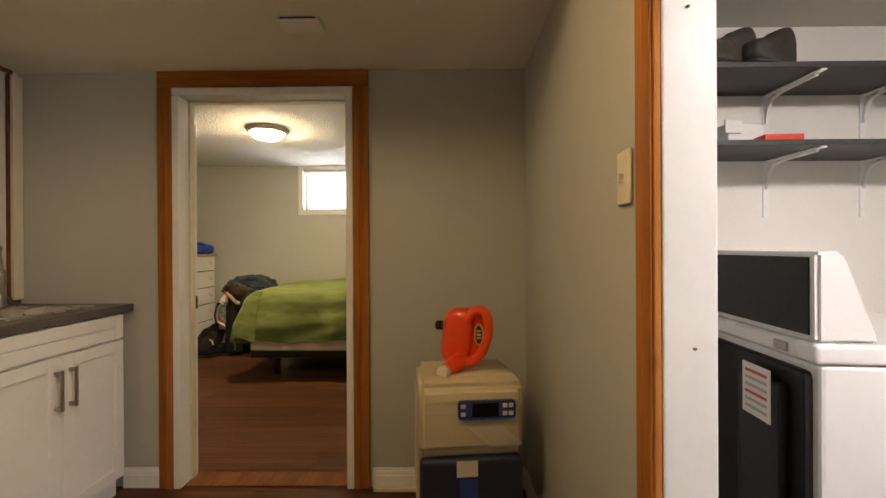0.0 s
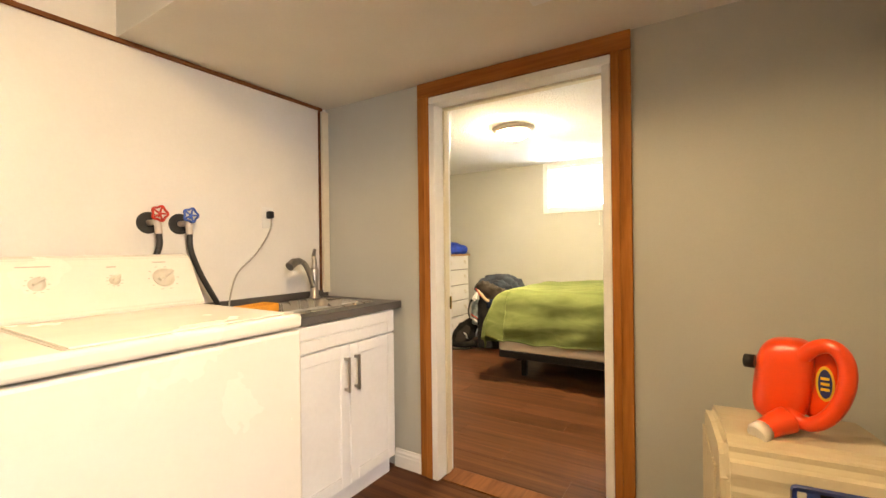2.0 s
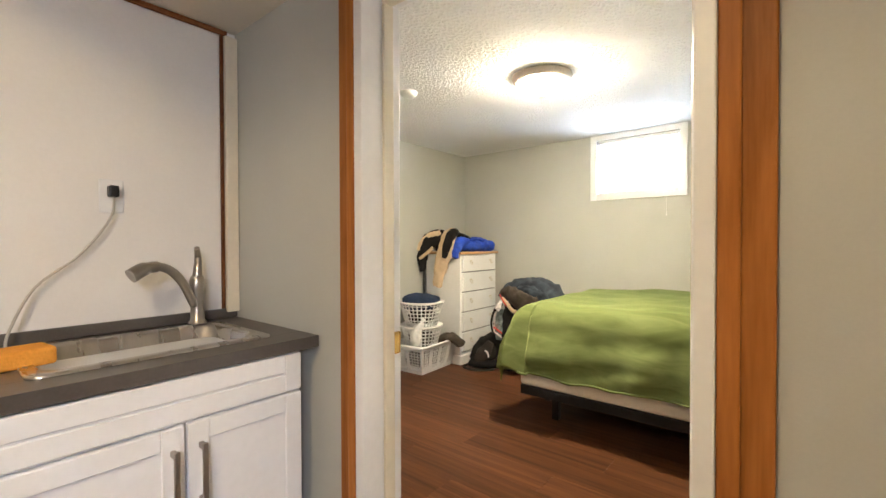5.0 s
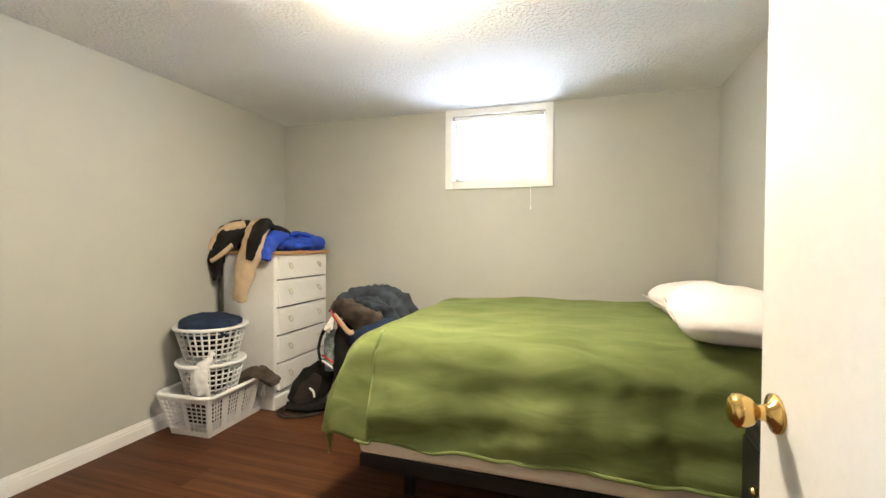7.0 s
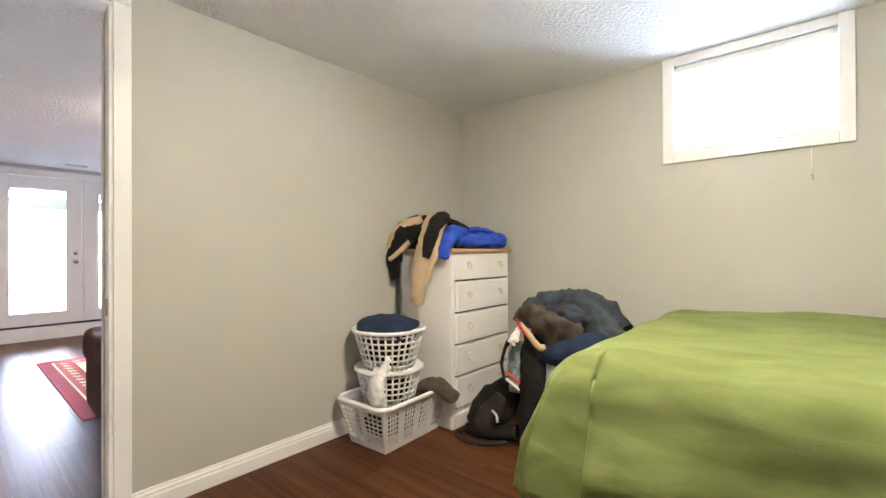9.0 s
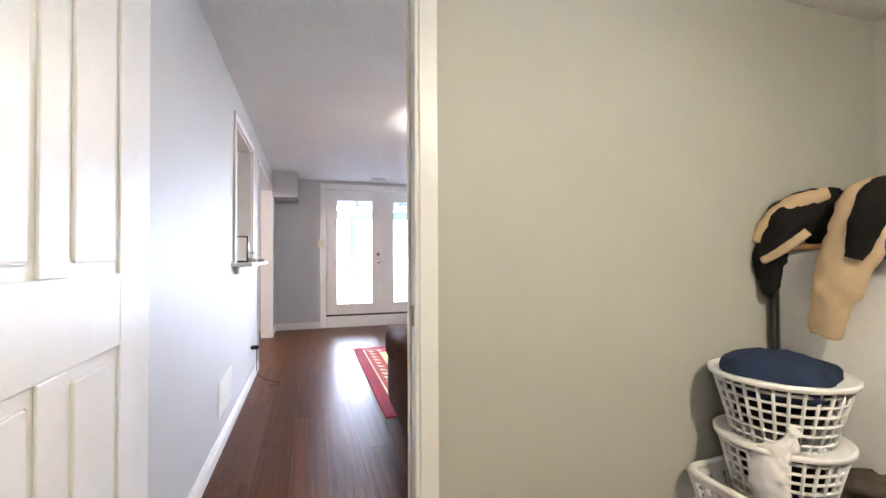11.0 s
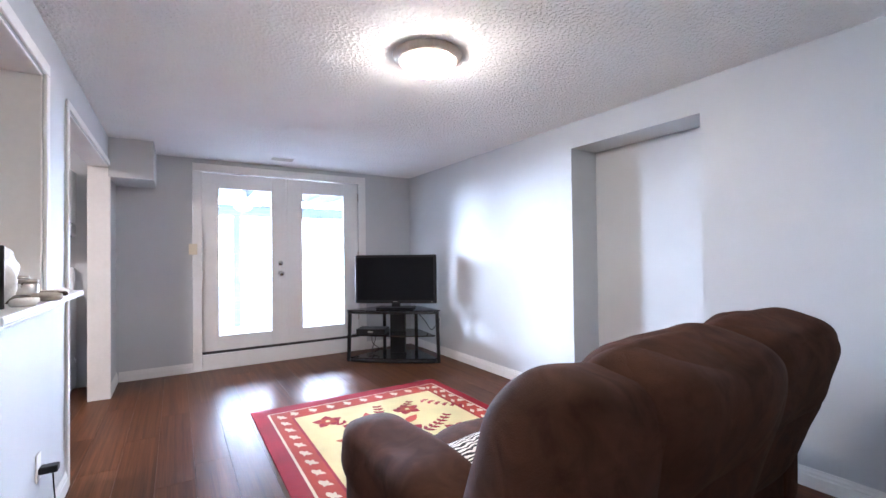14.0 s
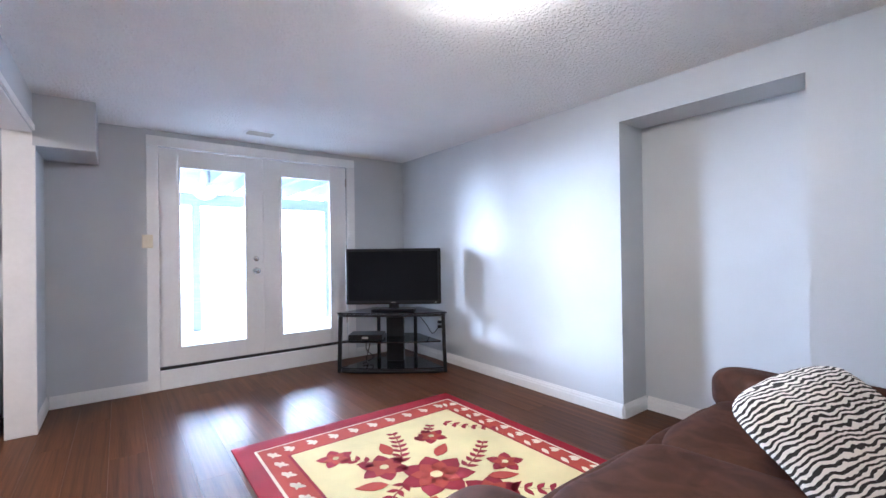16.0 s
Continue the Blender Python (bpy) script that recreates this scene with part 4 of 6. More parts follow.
sweep(bm, smooth_path([(-0.02, -0.02, 0.05), (-0.05, -0.055, 0.035), (-0.075, -0.09, 0.02)]), [0.045 - 0.001 * i for i in range(13)], 16)
part("neck", bm, ORANGE, jg)
bm = bmesh.new()
sweep(bm, [(-0.075, -0.09, 0.02), (-0.085, -0.115, 0.012), (-0.09, -0.125, 0.008)], [0.034, 0.036, 0.03], 18)
part("spout_cap", bm, CLEARW, jg, "milky drip spout")
bm = bmesh.new()
turned(bm, [(0.024, 0), (0.024, -0.03), (0.018, -0.034), (0.002, -0.034)], 18, (-0.108, -0.03, 0.235), "x")
part("cap", bm, BLACK, jg, "black screw cap")
bm = bmesh.new()
for k, (ry, rz, m) in enumerate(((0.024, 0.058, YELLOWP), (0.018, 0.048, NAVYP))):
    b2 = bmesh.new()
    vs = [b2.verts.new((0.075 + ry * math.cos(a), 0.0125 - 0.002 * k, 0.185 + rz * math.sin(a))) for a in [i * math.tau / 28 for i in range(28)]]
    b2.faces.new(vs)
    f = bmesh.ops.extrude_face_region(b2, geom=b2.faces[:])
    for v in f["geom"]:
        if isinstance(v, bmesh.types.BMVert):
            v.co.y += 0.004
    bmesh.ops.recalc_face_normals(b2, faces=b2.faces)
    part("badge", b2, m, jg, "oval yellow and blue badge")
bm.free()
for k in range(3):
    part("badge_bar", box((0.064, 0.0075, 0.163 + k * 0.018), (0.086, 0.0095, 0.172 + k * 0.018)), YELLOWP, jg)
sw = thing("light_switch", "ivory toggle light switch plate", "switch", (0.566, 1.105, 1.375))
part("cover_plate", box((-0.007, -0.036, -0.06), (0, 0.036, 0.06), 0.004), CREAM, sw)
part("toggle", box((-0.018, -0.006, -0.012), (-0.0072, 0.006, 0.008), 0.002), CREAM, sw)
pd = solid("floor_guide", box((-0.21, -0.03, 0), (0.10, 0.0, 0.018), 0.004), CREAM, "cream plastic strip by the baseboard", "strip", at=(-0.0, 2.315, 0))

# ---- utility room ----
dy = thing("dryer", "white dryer seen from its black metal back", "dryer", (1.20, 1.36, 0), -4)
part("body", box((0.012, 0, 0.02), (0.68, 0.68, 0.885), 0.012), APPLW, dy)
part("back_panel", box((0.0, 0.03, 0.05), (0.0118, 0.65, 0.86), 0.02, 3), DBACK, dy, "black sheet metal back")
part("duct_cover", box((-0.03, 0.10, 0.05), (-0.001, 0.32, 0.80), 0.012), DBACK, dy)
part("top", box((-0.004, -0.006, 0.887), (0.69, 0.686, 0.945), 0.012, 3), APPLW, dy)
bm = bmesh.new()
prof = [(0.006, 0.946), (0.006, 1.205), (0.08, 1.205), (0.17, 0.96), (0.17, 0.946)]
ra = [bm.verts.new((x, 0.004, z)) for x, z in prof]
rb = [bm.verts.new((x, 0.676, z)) for x, z in prof]
for k in range(5):
    bm.faces.new((ra[k], ra[(k + 1) % 5], rb[(k + 1) % 5], rb[k]))
bm.faces.new(ra[::-1]), bm.faces.new(rb)
bmesh.ops.recalc_face_normals(bm, faces=bm.faces)
bmesh.ops.bevel(bm, geom=bm.edges[:], offset=0.01, segments=2, affect="EDGES")
part("console", bm, APPLW, dy)
part("console_back", box((0.0, 0.03, 0.965), (0.0055, 0.65, 1.19), 0.002), DBACK, dy)
part("hinge_clip", box((-0.012, 0.10, 0.90), (-0.005, 0.16, 0.93), 0.004), NICKEL, dy)
lb = part("label", box((-0.0328, 0.14, 0.66), (-0.0305, 0.28, 0.83)), PAPER, dy, "white warning label with red bars")
for k in range(6):
    part("print_bar", box((-0.0336, 0.155, 0.68 + k * 0.024), (-0.0329, 0.265, 0.69 + k * 0.024)), BOXR if k in (2, 5) else PRINT, lb)
for z, m in ((1.865, None), (1.585, None)):
    sh = thing("wall_shelf", "dark board shelf on white metal brackets", "shelf", (0.70, 2.0, z), group="utility shelves")
    part("board", box((0.005, -0.30, 0), (1.88, -0.003, 0.02), 0.002), SHELF, sh)
    for x in (0.42, 0.83, 1.24, 1.65):
        br = bmesh.new()
        bx(br, (x - 0.012, -0.006, -0.24), (x + 0.012, -0.001, -0.001), 0.001)
        bx(br, (x - 0.012, -0.29, -0.007), (x + 0.012, -0.006, -0.001), 0.001)
        sweep(br, smooth_path([(x, -0.008, -0.12), (x, -0.03, -0.05), (x, -0.08, -0.018), (x, -0.26, -0.012)]), 0.007, 6)
        part("bracket", br, WHITE, sh, "white painted bracket")


def shoe(at, rz):
    root = thing("hiking_shoe", "dark worn hiking shoe on the top shelf", "shoe", at, rz, "pair of shoes")
    bm = bmesh.new()
    puff(bm, (0, 0, 0.014), (0.29, 0.10, 0.028), 0.45, 28, 8)
    part("sole", bm, RUBBER, root)
    bm = bmesh.new()
    puff(bm, (0.0, 0, 0.06), (0.27, 0.092, 0.10), 0.6, 30, 16)
    for v in bm.verts:
        t = max(0.0, min(1.0, (0.06 - v.co.x) / 0.16))
        if v.co.z > 0.05:
            v.co.z += (v.co.z - 0.05) * 1.5 * t
    part("upper", bm, SHOE, root)
    bm = bmesh.new()
    puff(bm, (-0.05, 0, 0.145), (0.10, 0.055, 0.02), 0.8, 20, 8)
    part("collar", bm, BLKC, root)
    bm = bmesh.new()
    for k in range(5):
        x = 0.06 - k * 0.022
        sweep(bm, [(x, -0.03, 0.098 + k * 0.008), (x + 0.006, 0, 0.112 + k * 0.009), (x, 0.03, 0.098 + k * 0.008)], 0.003, 6)
    part("laces", bm, BLKC, root)
    bm = bmesh.new()
    sweep(bm, smooth_path([(-0.11, 0, 0.14), (-0.135, 0, 0.175), (-0.115, 0, 0.185)]), 0.006, 6)
    part("pull_tab", bm, BLKC, root)


shoe((1.24, 1.80, 1.886), 200)
shoe((1.40, 1.80, 1.886), 205)
pb2 = thing("paper_box", "white torn paper box on the lower shelf", "box", (1.31, 1.87, 1.606), 10)
part("carton", box((-0.07, -0.05, 0), (0.09, 0.05, 0.09), 0.003), PAPER, pb2)
part("flap", box((-0.09, -0.06, 0.05), (-0.02, -0.052, 0.10), 0.001), PAPER, pb2)
solid("small_carton", box((-0.07, -0.04, 0), (0.07, 0.04, 0.035), 0.002), BOXR, "small red carton on the lower shelf", "box", at=(1.43, 1.80, 1.606), rz=-3)


# ---- bedroom ----
bd = thing("bed", "double bed with cream box spring on a black frame", "bed", (-1.70, 4.13, 0))
BL, BW = 1.80, 1.38
part("frame_rail", box((0.01, 0.01, 0.20), (BL, 0.05, 0.262), 0.003), BLACK, bd, "black steel bed frame")
part("frame_rail", box((0.01, BW - 0.05, 0.20), (BL, BW - 0.01, 0.262), 0.003), BLACK, bd)
part("frame_rail", box((0.0, 0.051, 0.20), (0.05, BW - 0.051, 0.262), 0.003), BLACK, bd)
for x in (0.19, 1.55):
    for y in (0.20, BW - 0.2):
        part("leg", box((x - 0.025, y - 0.025, 0), (x + 0.025, y + 0.025, 0.199), 0.006), BLACK, bd)
        part("cross_bar", box((x - 0.02, y - 0.15, 0.175), (x + 0.02, y + 0.15, 0.1985), 0.003), BLACK, bd)
part("box_spring", box((0.005, 0.005, 0.264), (BL, BW, 0.47), 0.025, 3), TICK, bd, "cream cloth box spring")
bm = bmesh.new()
puff(bm, (BL / 2, BW / 2, 0.645), (BL - 0.02, BW - 0.02, 0.35), 0.16, 56, 20)
part("mattress", bm, LINEN, bd)
bk = thing("blanket", "green plush blanket with fold shade draped over the bed", "blanket", (-1.70, 4.13, 0))


def drape(u, v):
    """Lies on the mattress and falls over its foot and near side."""
    dropx, dropy, top = 0.46, 0.41, 0.832
    sx = -dropx + u * (BL - 0.10 + dropx)
    sy = -dropy + v * (BW - 0.03 + dropy)
    r = 0.13
    def fold(s):
        if s >= r:
            return s, 0.0
        a = min((r - s) / r, math.pi / 2)
        if (r - s) / r <= math.pi / 2:
            return r - r * math.sin(a), r * (1 - math.cos(a))
        return 0.0, r + (r - s) - r * math.pi / 2
    px, dx = fold(sx)
    py, dy = fold(sy)
    if sy > BW - r:
        e = sy - (BW - r)
        py, dy = BW - r + min(e, r), max(0, e - r) * 0.9
    corner = dx > 0 and dy > 0 and sy < BW / 2
    d = max(dx, dy) if not corner else math.hypot(dx, dy) / (1 + 0.30 * math.sin(2 * math.atan2(dy, dx)))
    n = noise.noise(Vector((sx * 2.2, sy * 2.2, 3.1)))
    n2 = noise.noise(Vector((sx * 6.0, sy * 6.0, 8.7)))
    z = top + 0.03 * (px / BL) - d + 0.016 * n + 0.011 * n2
    hangx, hangy = min(1, dx / 0.3), min(1, dy / 0.3)
    wx = 0.03 * math.sin(sy * 13 + 2 * n) + 0.014 * math.sin(sy * 29 + 3 * n2)
    wy = 0.022 * math.sin(sx * 9 + 3 * n) + 0.010 * math.sin(sx * 23 + 2 * n2) + 0.03 * n
    if corner:
        ang = math.atan2(dy, dx)
        out = 0.03 + min(1, d / 0.3) * (0.06 + 0.024 * math.sin(ang * 7)) + 0.16 * max(0, d - 0.15)
        px -= out * math.cos(ang)
        py -= out * math.sin(ang)
    else:
        px -= 0.025 + hangx * (0.045 + 0.6 * wx)
        crease = noise.noise(Vector((sx * 1.6 + sy * 3.0, sy * 9.0 - sx * 1.5, 4.2)))
        py -= 0.02 + hangy * (0.055 + 0.9 * wy + 0.035 * crease)
        px -= 0.012 * hangx * crease
    if hangy > 0 and hangx == 0:
        z -= 0.03 * hangy * math.sin(min(1, px / BL) * 2.2) * 0 - 0.012 * noise.noise(Vector((sx * 5, sy * 16, 1)))
        z -= 0.02 * hangy * (px / BL)
    return Vector((px, py, z))


part("cloth", sheet(bmesh.new(), drape, 120, 96, 0.010), GREEN, bk)
bm = bmesh.new()
sweep(bm, [drape(k / 100, 0.004) + Vector((0, -0.006, 0)) for k in range(24, 101)], 0.008, 6)
part("hem", bm, GREEN, bk)


def pillow(at, rz, size, tiltd, seed):
    root = thing("pillow", "white cotton pillow at the head of the bed", "pillow", at, rz, "bed pillows")
    bm = bmesh.new()
    puff(bm, (0, 0, size[2] / 2), size, 0.55, 48, 26, 0.035, 5, seed)
    for v in bm.verts:
        t = abs(v.co.x) / (size[0] / 2)
        w = abs(v.co.y) / (size[1] / 2)
        k = 1 - 0.62 * max(t, w) ** 5
        v.co.z = size[2] / 2 + (v.co.z - size[2] / 2) * k + 0.006 * noise.noise(v.co * 16 + Vector((seed, 0, 0)))
    bm.transform(Matrix.Rotation(radians(tiltd), 4, "Y"))
    part("cushion", bm, LINEN, root)
    bm = bmesh.new()
    sx, sy = size[0] / 2 * 0.99, size[1] / 2 * 0.96
    sweep(bm, [(-sx, -sy, size[2] / 2), (-sx - 0.004, 0, size[2] / 2), (-sx, sy, size[2] / 2)], 0.005, 6)
    bm.transform(Matrix.Rotation(radians(tiltd), 4, "Y"))
    part("seam", bm, LINEN, root)


pillow((-0.09, 5.10, 0.845), 4, (0.46, 0.66, 0.17), -4, 1.0)
pillow((-0.11, 4.42, 0.85), -7, (0.52, 0.72, 0.20), 3, 5.0)
ns = thing("nightstand", "black wooden nightstand with one drawer", "nightstand", (-0.03, 3.86, 0))
part("top", box((-0.19, -0.20, 0.66), (0.185, 0.20, 0.70), 0.012, 3), BLACK, ns)
part("body", box((-0.17, -0.18, 0.36), (0.18, 0.18, 0.658), 0.004), BLACK, ns)
part("drawer", box((-0.184, -0.16, 0.40), (-0.1705, 0.16, 0.62), 0.006), BLACK, ns)
bm = bmesh.new()
turned(bm, [(0.012, 0), (0.01, -0.01), (0.016, -0.02), (0.012, -0.028), (0.002, -0.03)], 16, (-0.184, 0, 0.51), "x")
part("drawer_knob", bm, BRASS, ns)
for x in (-0.15, 0.15):
    for y in (-0.155, 0.155):
        part("leg", box((x - 0.022, y - 0.022, 0), (x + 0.022, y + 0.022, 0.359), 0.005), BLACK, ns)

ds = thing("dresser", "white five-drawer dresser with pine top", "dresser", (-2.84, 4.96, 0))
DW, DD = 0.67, 0.46
part("carcass", box((-DD, 0, 0.10), (-0.001, DW, 1.135), 0.003), WHITE, ds)
part("plinth", box((-DD, -0.008, 0), (0.012, DW + 0.008, 0.099), 0.012), WHITE, ds)
part("top_board", box((-DD, -0.02, 1.136), (0.025, DW + 0.02, 1.162), 0.008, 3), PINE, ds, "pale pine top board")
zs = [0.125, 0.33, 0.535, 0.74, 0.945, 1.13]
for z0, z1 in zip(zs, zs[1:]):
    dw = part("drawer", box((0.0, 0.035, z0 + 0.012), (0.018, DW - 0.03, z1 - 0.006), 0.006, 3), WHITE, ds)
    # black strip that paints the shade in the gap below the drawer
    part("drawer_gap_shade", box((0.0, 0.03, z0 + 0.003), (0.003, DW - 0.025, z0 + 0.0115)), BLACK, ds)
    for y in (0.16, DW - 0.14):
        bm = bmesh.new()
        zc = (z0 + z1) / 2 + 0.01
        bx(bm, (0.0182, y - 0.02, zc + 0.012), (0.024, y + 0.02, zc + 0.028), 0.003)
        sweep(bm, smooth_path([(0.022, y - 0.014, zc + 0.014), (0.034, y - 0.016, zc - 0.005), (0.036, y, zc - 0.018), (0.034, y + 0.016, zc - 0.005), (0.022, y + 0.014, zc + 0.014)], 4), 0.0035, 6)
        part("handle", bm, KNOBW, dw, "small cream bail handle")
bm = bmesh.new()
sweep(bm, [(-3.30, 4.93, 0.0), (-3.30, 4.925, 0.55), (-3.305, 4.93, 1.08)], 0.013, 10)
solid("black_pole", bm, BLACK, "black metal pole between dresser and wall", "pole")

# clothes on the dresser
jk = thing("jacket", "black and tan jacket thrown over the dresser end", "jacket", (-3.08, 5.10, 1.165))


def laid(root, name, m, bm, label=""):
    bm.transform(Matrix.Translation(-root.matrix_basis.translation))
    return part(name, bm, m, root, label)


laid(jk, "back_panel", BLKC, crumple(puff(bmesh.new(), (-3.10, 5.16, 1.235), (0.36, 0.40, 0.21), 0.75, 60, 36, 0.05, 6, 2.0), 0.03, 9, 2.0), "black padded back")
laid(jk, "collar", BLKC, limb([(-3.06, 4.98, 1.345), (-2.97, 5.08, 1.34), (-2.90, 5.20, 1.29)], [0.05, 0.06, 0.04], (0, 0, 1), 0.55, seed=12.0))
laid(jk, "front_panel", BLKC, limb([(-3.14, 5.06, 1.33), (-3.25, 4.95, 1.27), (-3.29, 4.885, 1.13), (-3.285, 4.88, 0.95)], [0.08, 0.105, 0.085, 0.035], (0.3, 1, 0), 0.5, 0.022, 11, 4.0), "black front hanging down")
laid(jk, "shoulder", TANC, limb([(-3.12, 4.98, 1.365), (-3.22, 4.93, 1.325), (-3.31, 4.89, 1.24), (-3.335, 4.87, 1.17)], [0.025, 0.045, 0.035, 0.028], (0.3, 1, 0.4), 0.5, 0.010, 16, 7.0), "tan shoulder panel")
laid(jk, "piping", TANC, limb([(-3.27, 4.82, 1.09), (-3.19, 4.83, 1.14), (-3.11, 4.85, 1.21)], [0.016, 0.02, 0.018], (0, 1, 0), 0.5, 0.004, 18, 3.0))
laid(jk, "sleeve", TANC, limb([(-2.99, 5.03, 1.345), (-2.975, 4.94, 1.30), (-3.005, 4.895, 1.12), (-3.055, 4.885, 0.95), (-3.075, 4.885, 0.80)], [0.06, 0.09, 0.095, 0.075, 0.055], (0, 1, 0), 0.45, 0.016, 12, 2.0), "tan sleeve hanging down")
laid(jk, "sleeve_patch", BLKC, limb([(-2.94, 5.02, 1.365), (-2.925, 4.915, 1.33), (-2.935, 4.862, 1.22), (-2.965, 4.85, 1.10)], [0.045, 0.058, 0.055, 0.032], (0, 1, 0), 0.35, 0.010, 14, 6.0), "black elbow patch")
bs = thing("blue_shirt", "crumpled bright blue shirt on the dresser", "shirt", (-2.93, 5.32, 1.165))
laid(bs, "body", BLUEC, crumple(puff(bmesh.new(), (-2.935, 5.35, 1.222), (0.20, 0.56, 0.125), 0.7, 64, 34, 0.05, 7, 3.0), 0.032, 11, 5.0))
laid(bs, "fold", BLUEC, limb([(-2.92, 5.12, 1.28), (-2.90, 5.30, 1.30), (-2.91, 5.48, 1.27), (-2.90, 5.60, 1.22)], [0.03, 0.045, 0.045, 0.03], (0, 0, 1), 0.5, 0.02, 15, 9.0))
laid(bs, "sleeve", BLUEC, limb([(-2.91, 5.16, 1.275), (-2.885, 5.02, 1.255), (-2.875, 4.935, 1.18), (-2.88, 4.92, 1.10)], [0.05, 0.055, 0.05, 0.045], (0, 1, 0.3), 0.5, 0.016, 15, 8.0))
bm = bmesh.new()
puff(bm, (0, 0, 0.05), (0.16, 0.14, 0.15), 0.9, 26, 16, 0.05, 14, 8.0)
solid("grey_cap", bm, BROWNC, "small grey brown cloth cap on the dresser", "cap", at=(-3.08, 5.56, 1.18))


# laundry baskets
def round_basket(at, r0, r1, h, label):
    root = thing("laundry_basket", label, "basket", at, 0, "stacked laundry baskets")
    n = 30
    bm = bmesh.new()
    turned(bm, [(r1 - 0.004, h - 0.022), (r1 + 0.014, h - 0.016), (r1 + 0.016, h), (r1 + 0.004, h + 0.004), (r1 - 0.006, h - 0.004)], 48)
    part("rim", bm, PLASW, root)
    bm = bmesh.new()
    turned(bm, [(r0 - 0.002, 0.0), (r0, 0.012), (r0 - 0.006, 0.014), (0.004, 0.012)], 40)
    part("base", bm, PLASW, root)
    bm = bmesh.new()
    for k in range(n):
        a = k * math.tau / n
        c, s = math.cos(a), math.sin(a)
        sweep(bm, [(c * r0, s * r0, 0.008), (c * (r0 + r1) / 2, s * (r0 + r1) / 2, h / 2), (c * r1, s * r1, h - 0.01)], 0.0062, 5)
    for j in range(1, 7):
        t = j / 7
        r = r0 + (r1 - r0) * t
        sweep(bm, [(math.cos(k * math.tau / 36) * r, math.sin(k * math.tau / 36) * r, t * h) for k in range(37)], 0.0058, 5, False)
    part("lattice", bm, PLASW, root, "open plastic lattice wall")
    return root


rb3 = thing("laundry_basket", "white rectangular plastic laundry basket with clothes", "basket", (-3.085, 4.70, 0), 3, "stacked laundry baskets")
def rect_ring(hx, hy, z, r=0.06, n=6):
    out = []
    for cx, cy, a0 in ((hx - r, hy - r, 0), (-hx + r, hy - r, 90), (-hx + r, -hy + r, 180), (hx - r, -hy + r, 270)):
        out += [Vector((cx + r * math.cos(radians(a0 + 90 * k / n)), cy + r * math.sin(radians(a0 + 90 * k / n)), z)) for k in range(n + 1)]
    return out + [out[0]]
B0, B1, BH = (0.145, 0.235), (0.20, 0.30), 0.27
bm = bmesh.new()
sweep(bm, rect_ring(B1[0] + 0.006, B1[1] + 0.006, BH, 0.07), 0.014, 10, False)
part("rim", bm, PLASW, rb3)
bm = bmesh.new()
bx(bm, (-B0[0], -B0[1], 0.0), (B0[0], B0[1], 0.012), 0.004)
part("base", bm, PLASW, rb3)
bm = bmesh.new()
def side_at(t, s, axis, sign):
    hx, hy = B0[0] + (B1[0] - B0[0]) * t, B0[1] + (B1[1] - B0[1]) * t
    return Vector((s * hx, sign * hy, BH * t)) if axis == "y" else Vector((sign * hx, s * hy, BH * t))
def strip(axis, sign, s0, s1, t0, t1):
    a = [side_at(t0, s0, axis, sign), side_at(t0, s1, axis, sign), side_at(t1, s1, axis, sign), side_at(t1, s0, axis, sign)]
    nrm = (a[1] - a[0]).cross(a[3] - a[0]).normalized() * 0.002
    lo, hi = [bm.verts.new(p - nrm) for p in a], [bm.verts.new(p + nrm) for p in a]
    bm.faces.new(lo[::-1]), bm.faces.new(hi)
    for k in range(4):
        bm.faces.new((lo[k], lo[(k + 1) % 4], hi[(k + 1) % 4], hi[k]))
for axis, cells in (("y", 2), ("x", 4)):
    for sign in (-1, 1):
        strip(axis, sign, -1, 1, 0, 0.14)
        strip(axis, sign, -1, 1, 0.86, 1.0)
        wdt = 2 / cells
        for c in range(cells + 1):
            m0 = -1 + c * wdt
            strip(axis, sign, max(-1, m0 - 0.10), min(1, m0 + 0.10), 0.14, 0.86)
        for c in range(cells):
            a0 = -1 + c * wdt + 0.10
            gap = wdt - 0.20
            for j in range(1, 4):
                strip(axis, sign, a0 + gap * j / 4 - 0.018, a0 + gap * j / 4 + 0.018, 0.14, 0.86)
            for j in range(1, 7):
                strip(axis, sign, a0, a0 + gap, 0.14 + 0.72 * j / 7 - 0.012, 0.14 + 0.72 * j / 7 + 0.012)
part("lattice", bm, PLASW, rb3, "slotted plastic basket wall")
round_basket((-3.10, 4.66, 0.20), 0.145, 0.20, 0.24, "white round lattice basket holding a plastic bag")
round_basket((-3.10, 4.66, 0.425), 0.15, 0.215, 0.25, "white round lattice basket of dark clothes")


def heap(name, at, size, m, label, seed, wob=0.07, freq=9, cat="clothes", rz=0):
    bm = bmesh.new()
    puff(bm, (0, 0, size[2] / 2), size, 0.8, 44, 26, wob, freq, seed)
    for v in bm.verts:
        v.co += v.co.normalized() * 0.014 * noise.noise(v.co * 30 + Vector((seed, 1, 2)))
    return solid(name, bm, m, label, cat, at=at, rz=rz)


